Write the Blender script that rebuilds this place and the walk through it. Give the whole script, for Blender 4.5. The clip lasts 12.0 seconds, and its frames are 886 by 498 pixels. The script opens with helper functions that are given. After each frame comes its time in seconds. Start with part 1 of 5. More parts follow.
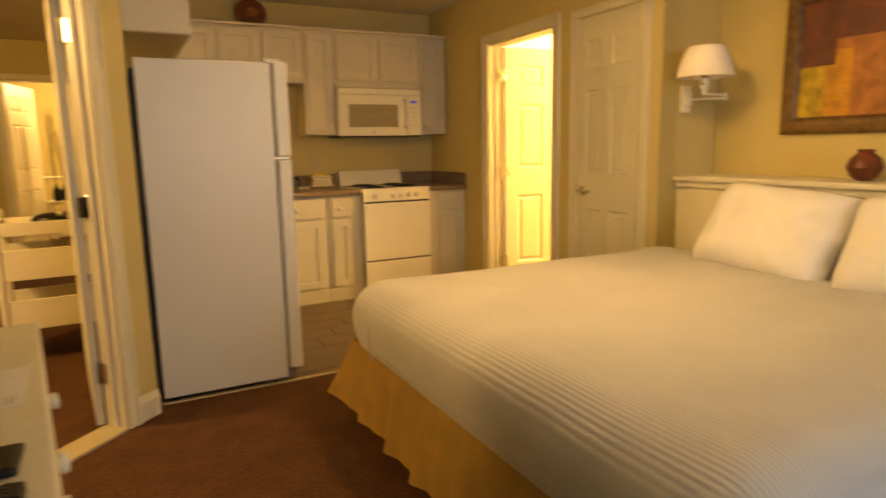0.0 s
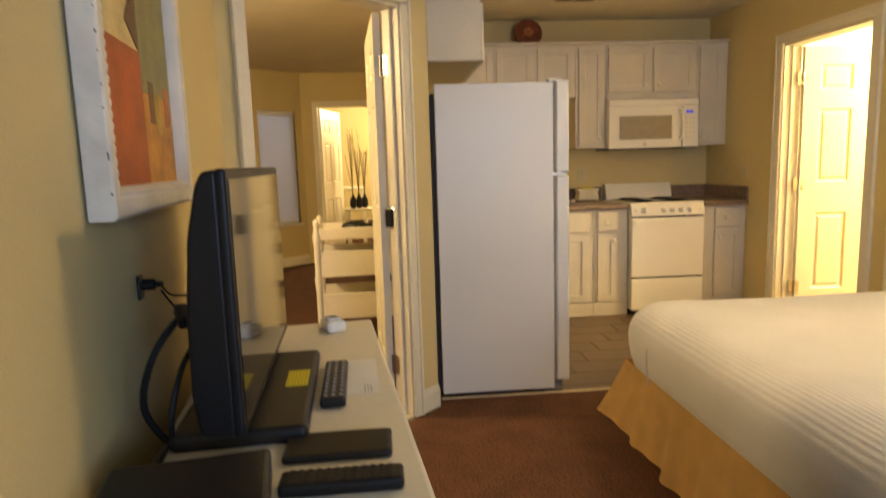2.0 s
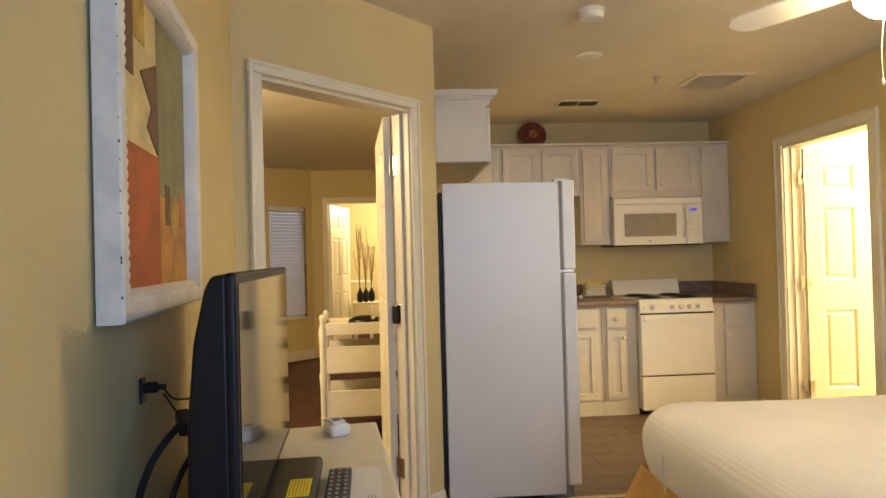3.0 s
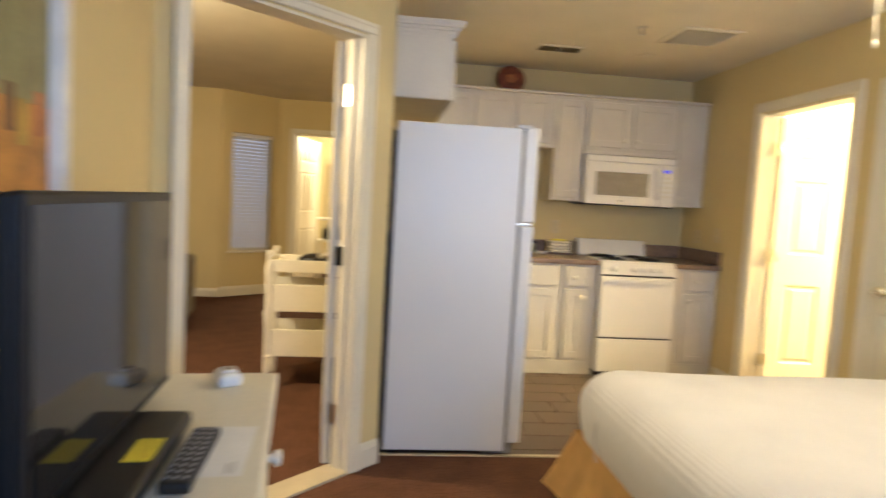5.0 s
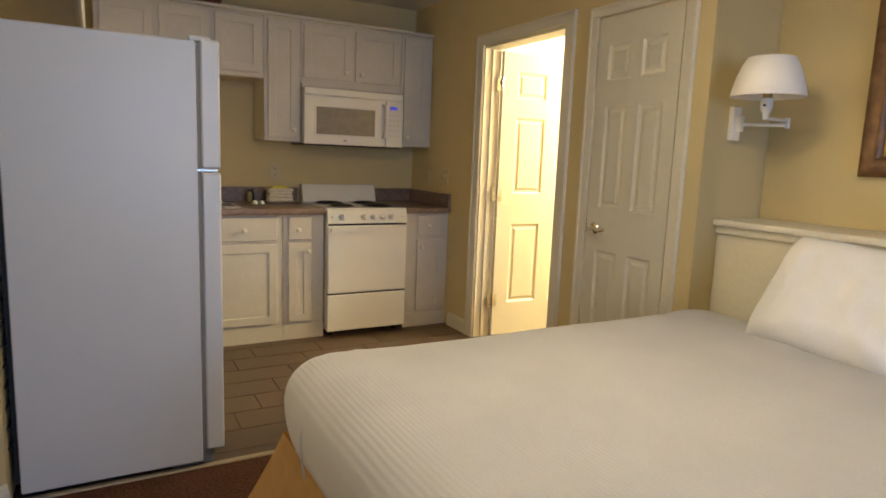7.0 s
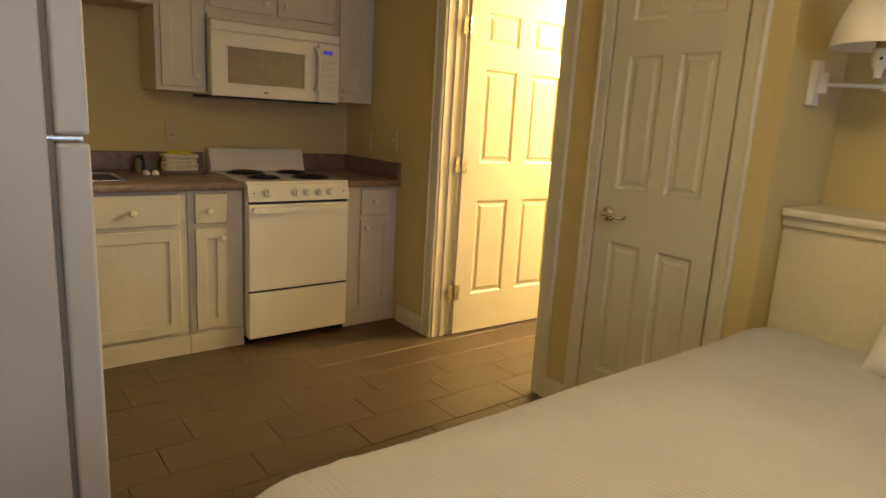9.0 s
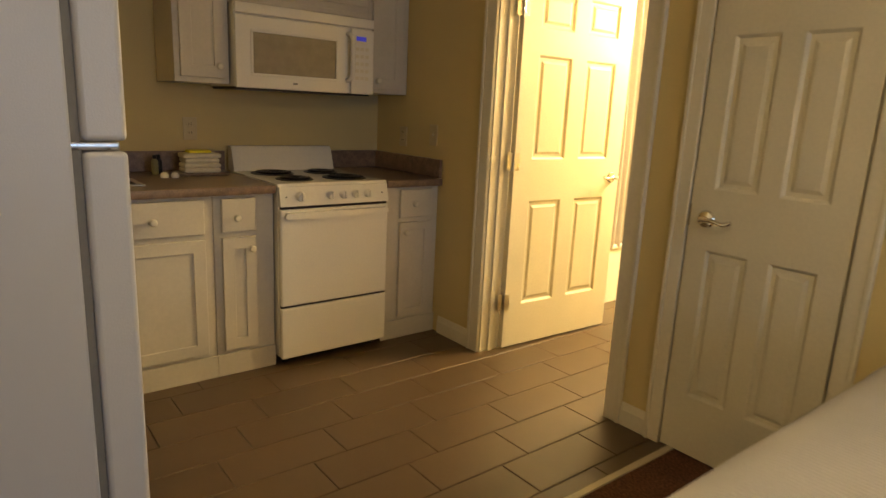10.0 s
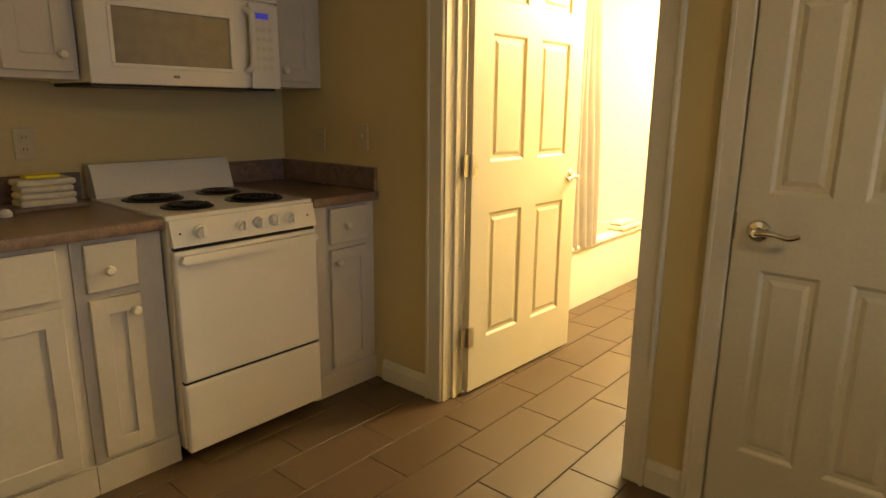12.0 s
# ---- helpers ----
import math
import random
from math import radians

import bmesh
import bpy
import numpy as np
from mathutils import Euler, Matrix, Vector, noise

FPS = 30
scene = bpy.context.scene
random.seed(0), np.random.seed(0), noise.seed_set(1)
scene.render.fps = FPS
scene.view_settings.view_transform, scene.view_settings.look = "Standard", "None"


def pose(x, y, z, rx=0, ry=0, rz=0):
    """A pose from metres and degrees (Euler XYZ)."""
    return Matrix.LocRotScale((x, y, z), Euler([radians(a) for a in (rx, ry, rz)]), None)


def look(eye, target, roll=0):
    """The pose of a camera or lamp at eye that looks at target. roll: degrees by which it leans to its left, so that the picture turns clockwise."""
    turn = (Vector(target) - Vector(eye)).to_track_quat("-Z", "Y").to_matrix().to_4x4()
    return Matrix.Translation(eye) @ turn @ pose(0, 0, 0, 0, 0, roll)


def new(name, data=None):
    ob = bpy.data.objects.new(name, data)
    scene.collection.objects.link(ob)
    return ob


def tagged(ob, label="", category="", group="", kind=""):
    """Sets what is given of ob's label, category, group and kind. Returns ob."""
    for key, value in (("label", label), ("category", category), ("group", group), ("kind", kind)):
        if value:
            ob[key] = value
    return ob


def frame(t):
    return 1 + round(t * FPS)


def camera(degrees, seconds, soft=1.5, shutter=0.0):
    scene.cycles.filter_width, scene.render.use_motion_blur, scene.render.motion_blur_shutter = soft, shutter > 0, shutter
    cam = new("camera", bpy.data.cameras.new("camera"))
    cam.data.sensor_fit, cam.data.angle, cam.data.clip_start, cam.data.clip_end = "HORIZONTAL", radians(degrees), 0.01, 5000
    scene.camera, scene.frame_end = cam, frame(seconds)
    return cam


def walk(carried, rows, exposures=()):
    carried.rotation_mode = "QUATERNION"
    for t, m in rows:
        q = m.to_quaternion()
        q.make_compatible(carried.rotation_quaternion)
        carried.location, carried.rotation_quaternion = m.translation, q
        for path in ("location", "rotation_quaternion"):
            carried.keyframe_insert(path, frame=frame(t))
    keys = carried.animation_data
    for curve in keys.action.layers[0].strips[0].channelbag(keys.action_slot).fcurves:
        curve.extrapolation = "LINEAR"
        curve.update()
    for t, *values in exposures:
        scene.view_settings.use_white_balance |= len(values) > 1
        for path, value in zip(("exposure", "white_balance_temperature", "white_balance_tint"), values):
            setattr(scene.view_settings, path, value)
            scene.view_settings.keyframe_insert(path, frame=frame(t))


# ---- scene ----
cam = camera(71.0, 12.0, shutter=0.5)
PATH = [
    (0, (1.01, 0.788, 1.242), (1.908, 2.544, 0.914), -1.1),
    (0.5, (0.944, 0.792, 1.268), (1.557, 2.672, 0.964), 0.1),
    (1, (0.912, 0.805, 1.267), (1.3, 2.745, 0.911), 0.3),
    (1.5, (0.91, 0.81, 1.267), (1.142, 2.751, 0.841), -0.0),
    (2, (0.881, 0.803, 1.274), (1.029, 2.778, 0.997), -1.8),
    (2.5, (0.858, 0.836, 1.283), (0.975, 2.831, 1.215), -2.2),
    (3, (0.878, 0.808, 1.291), (1.015, 2.803, 1.313), -1.5),
    (3.2, (0.876, 0.798, 1.29), (1.011, 2.794, 1.331), -1.1),
    (4.8, (1.008, 0.92, 1.29), (1.011, 2.915, 1.144), 3.2),
    (5, (1.033, 0.976, 1.289), (1.239, 2.96, 1.135), 3.2),
    (5.2, (1.056, 1.045, 1.287), (1.415, 3.009, 1.162), 1.3),
    (5.5, (1.072, 1.104, 1.294), (1.608, 3.027, 1.183), -0.8),
    (6, (1.139, 1.195, 1.274), (1.962, 3.012, 1.13), 1.7),
    (6.5, (1.27, 1.396, 1.273), (2.233, 3.14, 1.086), 1.8),
    (7, (1.385, 1.506, 1.278), (2.347, 3.235, 0.986), 2.2),
    (7.2, (1.423, 1.581, 1.27), (2.44, 3.274, 0.955), 3.3),
    (7.5, (1.433, 1.746, 1.276), (2.607, 3.339, 0.983), 3.7),
    (7.7, (1.452, 1.852, 1.283), (2.636, 3.442, 1.018), 2.7),
    (9.3, (1.558, 2.539, 1.287), (2.79, 4.055, 0.855), 2.8),
    (9.5, (1.547, 2.64, 1.289), (2.791, 4.149, 0.872), 0.8),
    (10, (1.559, 2.847, 1.28), (2.774, 4.374, 0.841), 2.7),
    (10.5, (1.634, 3.076, 1.283), (2.834, 4.617, 0.852), 0.9),
    (11, (1.673, 3.263, 1.281), (2.743, 4.893, 0.81), 1.4),
    (11.5, (1.794, 3.443, 1.285), (3.162, 4.831, 0.837), -1.2),
    (11.8, (1.814, 3.534, 1.279), (3.276, 4.823, 0.835), 0.5),
    (12, (1.786, 3.562, 1.271), (3.27, 4.826, 0.825), 0.6),
]
# seconds, stops, kelvin, tint
EXPOSURES = [
    (0.0, -0.25, 19000, 18), (0.5, -0.22, 18500, 18), (1.0, -0.12, 14500, 16), (1.5, 0.0, 9800, 13), (2.0, 0.1, 8000, 12),
    (2.5, 0.15, 7400, 11), (3.0, 0.15, 6900, 10), (4.2, 0.25, 6500, 10), (5.0, 0.45, 6100, 10), (5.5, 0.08, 6000, 11), (6.5, -0.28, 5900, 12), (7.5, -0.5, 6300, 11),
    (9.5, -0.85, 7800, 11), (10.0, -0.9, 7800, 11), (12.0, -1.05, 7600, 11),
]
walk(cam, [(t, look(eye, target, roll)) for t, eye, target, roll in PATH], EXPOSURES)

# ---- world, lights, exposure ----
world = bpy.data.worlds.new("world")
scene.world = world
world.use_nodes = True
wn = world.node_tree
sky = wn.nodes.new("ShaderNodeTexSky")
sky.sky_type = "NISHITA"
sky.sun_disc = False
sky.sun_elevation = radians(12)
sky.sun_rotation = radians(60)
wn.links.new(sky.outputs[0], wn.nodes["Background"].inputs[0])
wn.nodes["Background"].inputs[1].default_value = 0.12

FAN_POWER = 80.0
BATH_POWER = 560.0
LIVING_POWER = 150.0
WINDOW_POWER = 66.0


def area_lamp(name, m, sx, sy, power, colour):
    data = bpy.data.lights.new(name, "AREA")
    data.shape, data.size, data.size_y = "RECTANGLE", sx, sy
    data.energy, data.color = power, colour
    ob = new(name, data)
    ob.matrix_world = m
    return ob


def bulb_lamp(name, place, power, colour, radius):
    data = bpy.data.lights.new(name, "POINT")
    data.energy, data.color, data.shadow_soft_size = power, colour, radius
    ob = new(name, data)
    ob.location = place
    return ob


area_lamp("window_daylight", look((2.35, -1.24, 1.45), (2.35, 3.0, 0.6)), 1.5, 1.2, WINDOW_POWER, (0.36, 0.56, 1.0))
bulb_lamp("vanity_light", (5.65, 4.55, 2.05), BATH_POWER, (1.0, 0.86, 0.57), 0.25)
bulb_lamp("far_room_light", (0.9, 10.3, 2.1), 110.0, (1.0, 0.84, 0.55), 0.1)
bulb_lamp("living_room_light", (-0.95, 4.15, 2.05), LIVING_POWER, (1.0, 0.80, 0.48), 0.12)

# ---- materials ----


def material(name, colour, rough=0.6, metal=0.0, vary=0.06, scale=8.0, bump=0.0, bump_scale=120.0, emit=0.0, fine=0.03, tint_by_piece=0.0, stripes=None, spec=0.5):
    mat = bpy.data.materials.new(name)
    mat.use_nodes = True
    nt = mat.node_tree
    b = nt.nodes["Principled BSDF"]
    b.inputs["Roughness"].default_value = rough
    b.inputs["Metallic"].default_value = metal
    b.inputs["Specular IOR Level"].default_value = spec
    co = nt.nodes.new("ShaderNodeTexCoord")
    big = nt.nodes.new("ShaderNodeTexNoise")
    big.inputs["Scale"].default_value = scale
    big.inputs["Detail"].default_value = 4
    small = nt.nodes.new("ShaderNodeTexNoise")
    small.inputs["Scale"].default_value = bump_scale
    small.inputs["Detail"].default_value = 3
    nt.links.new(co.outputs["Object"], big.inputs["Vector"])
    nt.links.new(co.outputs["Object"], small.inputs["Vector"])

    def ramp(source, amount):
        r = nt.nodes.new("ShaderNodeMapRange")
        r.inputs["From Min"].default_value, r.inputs["From Max"].default_value = 0.3, 0.7
        r.inputs["To Min"].default_value, r.inputs["To Max"].default_value = 1 - amount, 1 + amount
        nt.links.new(source, r.inputs["Value"])
        return r.outputs[0]

    def times(a, bb):
        m = nt.nodes.new("ShaderNodeMath")
        m.operation = "MULTIPLY"
        nt.links.new(a, m.inputs[0])
        nt.links.new(bb, m.inputs[1])
        return m.outputs[0]

    value = times(ramp(big.outputs["Fac"], vary), ramp(small.outputs["Fac"], fine))
    if tint_by_piece:
        info = nt.nodes.new("ShaderNodeObjectInfo")
        r = nt.nodes.new("ShaderNodeMapRange")
        r.inputs["To Min"].default_value, r.inputs["To Max"].default_value = 1 - tint_by_piece, 1 + tint_by_piece
        nt.links.new(info.outputs["Random"], r.inputs["Value"])
        value = times(value, r.outputs[0])
    mul = nt.nodes.new("ShaderNodeVectorMath")
    mul.operation = "SCALE"
    mul.inputs[0].default_value = colour
    nt.links.new(value, mul.inputs["Scale"])
    nt.links.new(mul.outputs[0], b.inputs["Base Color"])
    rr = nt.nodes.new("ShaderNodeMapRange")
    rr.inputs["To Min"].default_value, rr.inputs["To Max"].default_value = max(0.02, rough - 0.06), min(1, rough + 0.06)
    nt.links.new(big.outputs["Fac"], rr.inputs["Value"])
    nt.links.new(rr.outputs[0], b.inputs["Roughness"])
    if bump or stripes:
        bp = nt.nodes.new("ShaderNodeBump")
        bp.inputs["Strength"].default_value = bump if bump else 0.3
        bp.inputs["Distance"].default_value = 0.004
        height = small.outputs["Fac"]
        if stripes:
            axis, period, amount = stripes
            w = nt.nodes.new("ShaderNodeTexWave")
            w.bands_direction = axis
            w.inputs["Scale"].default_value = 0.314 / period
            w.inputs["Distortion"].default_value = 0.4
            w.inputs["Detail Scale"].default_value = 0.3
            nt.links.new(co.outputs["Object"], w.inputs["Vector"])
            add = nt.nodes.new("ShaderNodeMath")
            add.operation = "MULTIPLY_ADD"
            add.inputs[1].default_value = amount
            nt.links.new(w.outputs["Fac"], add.inputs[0])
            nt.links.new(height, add.inputs[2])
            height = add.outputs[0]
        nt.links.new(height, bp.inputs["Height"])
        nt.links.new(bp.outputs[0], b.inputs["Normal"])
    if emit:
        b.inputs["Emission Color"].default_value = (*colour, 1)
        b.inputs["Emission Strength"].default_value = emit
    return mat


M_WALL = material("cream_wall_paint", (0.60, 0.485, 0.245), 0.7, vary=0.03, scale=2.0, bump=0.12, bump_scale=160)
M_CEIL = material("ceiling_paint", (0.68, 0.62, 0.50), 0.85, vary=0.04, scale=2.5, bump=0.3, bump_scale=110)
M_TRIM = material("white_trim_paint", (0.70, 0.65, 0.52), 0.42, vary=0.03, scale=4, bump=0.03, bump_scale=60)
M_DOOR = material("white_door_paint", (0.68, 0.63, 0.49), 0.45, vary=0.03, scale=3, bump=0.05, bump_scale=90)
M_CAB = material("white_cabinet_paint", (0.60, 0.55, 0.46), 0.45, vary=0.04, scale=5, bump=0.04, bump_scale=70)
# cabinet paint darkened and browned: shade under the cabinets put into the colour
M_CAB_SHADE = material("shaded_cabinet_underside", (0.45, 0.38, 0.28), 0.6)
M_APPL = material("white_appliance_enamel", (0.67, 0.67, 0.67), 0.30, vary=0.006, scale=2, fine=0.01, bump=0.12, bump_scale=330)
M_APPL2 = material("gloss_white_enamel", (0.80, 0.77, 0.70), 0.2, vary=0.02, scale=3)
M_BLACK = material("black_plastic", (0.007, 0.007, 0.008), 0.42, spec=0.3, vary=0.15, scale=9, bump=0.08, bump_scale=300)
M_SATIN = material("dark_grey_plastic", (0.014, 0.0135, 0.013), 0.36, spec=0.35, vary=0.1, scale=6, bump=0.05, bump_scale=260)
M_SCREEN = material("dark_glass_screen", (0.012, 0.012, 0.012), 0.06, vary=0.02, scale=2)
M_GASKET = material("grey_gasket", (0.22, 0.21, 0.19), 0.6)
M_COIL = material("dark_fridge_back", (0.02, 0.02, 0.022), 0.6, vary=0.2)
M_CARPET = material("brown_carpet", (0.090, 0.041, 0.024), 0.95, vary=0.15, scale=7, bump=0.9, bump_scale=110, fine=0.6, spec=0.1)
M_TILE = material("brown_floor_tile", (0.082, 0.050, 0.025), 0.40, vary=0.07, scale=3, bump=0.02, bump_scale=80, fine=0.04, tint_by_piece=0.06)
M_GROUT = material("dark_grout", (0.05, 0.036, 0.024), 0.9, vary=0.2, scale=10, bump=0.3, bump_scale=200)
M_STRIP = material("threshold_strip", (0.45, 0.38, 0.26), 0.45, vary=0.1)
M_COUNTER = material("brown_laminate", (0.20, 0.135, 0.095), 0.35, vary=0.25, scale=30, fine=0.2, bump_scale=140, bump=0.03)
M_STEEL = material("brushed_steel", (0.60, 0.58, 0.54), 0.28, 1.0, vary=0.08)
M_CHROME = material("chrome", (0.75, 0.72, 0.66), 0.12, 1.0, vary=0.03)
M_BRONZE = material("aged_hinge_metal", (0.30, 0.26, 0.19), 0.35, 1.0, vary=0.15)
M_SHEET = material("white_bed_linen", (0.88, 0.865, 0.85), 0.8, vary=0.03, scale=4, bump=0.35, bump_scale=260, stripes=("X", 0.013, 0.7), spec=0.25)
M_PILLOW = material("white_pillow_cotton", (0.74, 0.73, 0.73), 0.8, vary=0.02, scale=5, bump=0.10, bump_scale=200, spec=0.2)
M_SKIRT = material("tan_bed_skirt_fabric", (0.66, 0.42, 0.16), 0.8, vary=0.12, scale=9, bump=0.25, bump_scale=300, spec=0.2)
M_SHADE = material("white_lamp_shade", (0.80, 0.76, 0.70), 0.8, vary=0.03, bump=0.1, bump_scale=300)
M_BRASS = material("old_brass", (0.45, 0.33, 0.14), 0.3, 1.0)
M_FRAME = material("bronze_picture_frame", (0.16, 0.085, 0.035), 0.42, 0.35, vary=0.35, scale=22, bump=0.35, bump_scale=70)
M_WFRAME = material("distressed_white_frame", (0.72, 0.67, 0.58), 0.6, vary=0.10, scale=14, bump=0.35, bump_scale=45)
M_CHIP = material("bare_dark_wood", (0.05, 0.03, 0.02), 0.7)
M_RED = material("painted_red", (0.42, 0.095, 0.025), 0.6, vary=0.3, scale=9, bump=0.2, fine=0.1)
M_ORANGE = material("painted_gold_orange", (0.52, 0.24, 0.05), 0.6, vary=0.4, scale=11, bump=0.2, fine=0.1)
M_GREEN = material("painted_olive_green", (0.24, 0.22, 0.10), 0.6, vary=0.25, scale=12, bump=0.2, fine=0.1)
M_CREAM = material("painted_cream", (0.62, 0.48, 0.22), 0.6, vary=0.25, scale=12, bump=0.2, fine=0.1)
M_BROWN = material("painted_brown", (0.14, 0.07, 0.03), 0.6, vary=0.3, scale=14, bump=0.2, fine=0.1)
M_MAROON = material("painted_maroon", (0.13, 0.035, 0.022), 0.6, vary=0.45, scale=10, bump=0.2, fine=0.1)
M_OCHRE = material("painted_ochre", (0.40, 0.27, 0.05), 0.6, vary=0.4, scale=15, bump=0.2, fine=0.1)
M_TERRA = material("painted_terracotta", (0.38, 0.14, 0.05), 0.6, vary=0.4, scale=12, bump=0.2, fine=0.1)
M_COILTOP = material("black_burner", (0.012, 0.011, 0.011), 0.45, 0.3, vary=0.1)
M_YELLOW = material("yellow_label", (0.80, 0.68, 0.04), 0.6)
M_PAPER = material("white_paper", (0.78, 0.76, 0.72), 0.8)
M_PRINT = material("grey_print", (0.25, 0.24, 0.22), 0.8)
M_TOWEL = material("cream_towel", (0.72, 0.66, 0.52), 0.95, vary=0.08, scale=30, bump=0.9, bump_scale=220)
M_WOOD = material("dark_red_wood", (0.16, 0.04, 0.02), 0.4, vary=0.5, scale=18)
M_SOFA = material("olive_brown_upholstery", (0.16, 0.12, 0.06), 0.9, vary=0.15, scale=12, bump=0.5, bump_scale=180)
M_CURTAIN = material("pale_shower_curtain", (0.62, 0.57, 0.52), 0.75, vary=0.05, scale=6, bump=0.1)
M_TUB = material("white_tub_acrylic", (0.80, 0.76, 0.66), 0.2, vary=0.02)
M_BLIND = material("white_blind_slat", (0.66, 0.67, 0.72), 0.6, vary=0.04)
M_DAY = material("daylight_backdrop", (0.45, 0.58, 0.85), 1.0, emit=1.3)
M_LCD = material("blue_display", (0.05, 0.06, 0.55), 0.3, emit=0.8)
M_BOWL = material("lit_fan_glass", (1.0, 0.80, 0.50), 0.4, emit=FAN_POWER)
M_BRANCH = material("dry_branch", (0.12, 0.08, 0.05), 0.8)
M_IVORY = material("ivory_plastic", (0.56, 0.47, 0.29), 0.4, vary=0.03)
M_BTN = material("grey_button", (0.30, 0.30, 0.30), 0.5)
M_MESHW = material("microwave_window", (0.30, 0.26, 0.19), 0.25, vary=0.1, scale=20, fine=0.15, bump_scale=500)
M_GLASS = bpy.data.materials.new("window_glass")
M_GLASS.use_nodes = True
M_GLASS.node_tree.nodes["Principled BSDF"].inputs["Transmission Weight"].default_value = 1.0
M_GLASS.node_tree.nodes["Principled BSDF"].inputs["Roughness"].default_value = 0.02

# ---- mesh helpers ----


def box(bm, x0, x1, y0, y1, z0, z1, bevel=0.0, segments=2):
    m = Matrix.Translation(((x0 + x1) / 2, (y0 + y1) / 2, (z0 + z1) / 2)) @ Matrix.Diagonal((abs(x1 - x0), abs(y1 - y0), abs(z1 - z0), 1))
    got = bmesh.ops.create_cube(bm, size=1, matrix=m)
    if bevel:
        edges = list({e for v in got["verts"] for e in v.link_edges})
        bmesh.ops.bevel(bm, geom=edges, offset=bevel, segments=segments, profile=0.5, affect="EDGES")
    return bm


def frame_ring(outer, inner, y0, y1, bevel=0.003):
    """A flat rectangular frame in one piece between y0 and y1; outer and inner are (x0, x1, z0, z1)."""
    bm = bmesh.new()
    loops = []
    for x0, x1, z0, z1 in (outer, inner):
        for y in (y0, y1):
            loops.append([bm.verts.new((x, y, z)) for x, z in ((x0, z0), (x1, z0), (x1, z1), (x0, z1))])
    of, ob_, nf, nb = loops
    for k in range(4):
        n = (k + 1) % 4
        for a, c in ((of, nf), (nf, nb), (nb, ob_), (ob_, of)):
            bm.faces.new((a[k], a[n], c[n], c[k]))
    bmesh.ops.recalc_face_normals(bm, faces=bm.faces)
    edges = [e for e in bm.edges if e.calc_face_angle(0.0) > 1.0]
    bmesh.ops.bevel(bm, geom=edges, offset=bevel, segments=2, profile=0.5, affect="EDGES")
    return bm


def B(*a, **k):
    return box(bmesh.new(), *a, **k)


def lathe(profile, sides=28, m=None):
    """A turned shape about z from (radius, height) pairs."""
    bm = bmesh.new()
    rings = []
    for r, z in profile:
        rings.append([bm.verts.new((max(r, 0.0004) * math.cos(2 * math.pi * k / sides), max(r, 0.0004) * math.sin(2 * math.pi * k / sides), z)) for k in range(sides)])
    for a, c in zip(rings, rings[1:]):
        for k in range(sides):
            bm.faces.new((a[k], a[(k + 1) % sides], c[(k + 1) % sides], c[k]))
    bm.faces.new(rings[0][::-1])
    bm.faces.new(rings[-1])
    if m is not None:
        bmesh.ops.transform(bm, matrix=m, verts=bm.verts)
    return bm


def tube(points, r, sides=10):
    """A round bar along a smooth line through the points."""
    pts = [Vector(p) for p in points]
    line = []
    for i in range(len(pts) - 1):
        p0, p1, p2, p3 = pts[max(i - 1, 0)], pts[i], pts[i + 1], pts[min(i + 2, len(pts) - 1)]
        n = 8 if len(pts) > 2 else 1
        for k in range(n):
            t = k / n
            line.append(0.5 * (2 * p1 + (p2 - p0) * t + (2 * p0 - 5 * p1 + 4 * p2 - p3) * t * t + (3 * p1 - p0 - 3 * p2 + p3) * t ** 3))
    line.append(pts[-1])
    bm = bmesh.new()
    rings = []
    for i, p in enumerate(line):
        d = (line[min(i + 1, len(line) - 1)] - line[max(i - 1, 0)]).normalized()
        side = d.orthogonal().normalized() if not rings else (side - d * side.dot(d)).normalized()
        up = d.cross(side)
        rings.append([bm.verts.new(p + r * (math.cos(2 * math.pi * k / sides) * side + math.sin(2 * math.pi * k / sides) * up)) for k in range(sides)])
    for a, c in zip(rings, rings[1:]):
        for k in range(sides):
            bm.faces.new((a[k], a[(k + 1) % sides], c[(k + 1) % sides], c[k]))
    bm.faces.new(rings[0][::-1])
    bm.faces.new(rings[-1])
    return bm


def prism(outline, y0, y1):
    """A solid from an (x, z) outline drawn out along y."""
    bm = bmesh.new()
    a = [bm.verts.new((x, y0, z)) for x, z in outline]
    c = [bm.verts.new((x, y1, z)) for x, z in outline]
    n = len(a)
    bm.faces.new(a)
    bm.faces.new(c[::-1])
    for k in range(n):
        bm.faces.new((a[k], c[k], c[(k + 1) % n], a[(k + 1) % n]))
    bmesh.ops.recalc_face_normals(bm, faces=bm.faces)
    return bm


def mesh_of(name, bm, mat, smooth=True):
    me = bpy.data.meshes.new(name)
    bmesh.ops.recalc_face_normals(bm, faces=bm.faces)
    # broad flat faces keep their own shading: an edge is sharp where it is steep, or where a broad face meets a narrow bevel
    for f in bm.faces:
        f.smooth = smooth
    for e in bm.edges:
        if len(e.link_faces) == 2:
            bend = e.calc_face_angle(0.0)
            a0, a1 = sorted(f.calc_area() for f in e.link_faces)
            e.smooth = not (bend > radians(38) or (bend > radians(9) and a1 > 6 * a0))
    bm.to_mesh(me)
    bm.free()
    me.materials.append(mat)
    return me


def part(name, bm, mat, parent, label="", smooth=True):
    ob = new(name, mesh_of(name, bm, mat, smooth))
    ob.parent = parent
    if label:
        tagged(ob, label)
    return ob


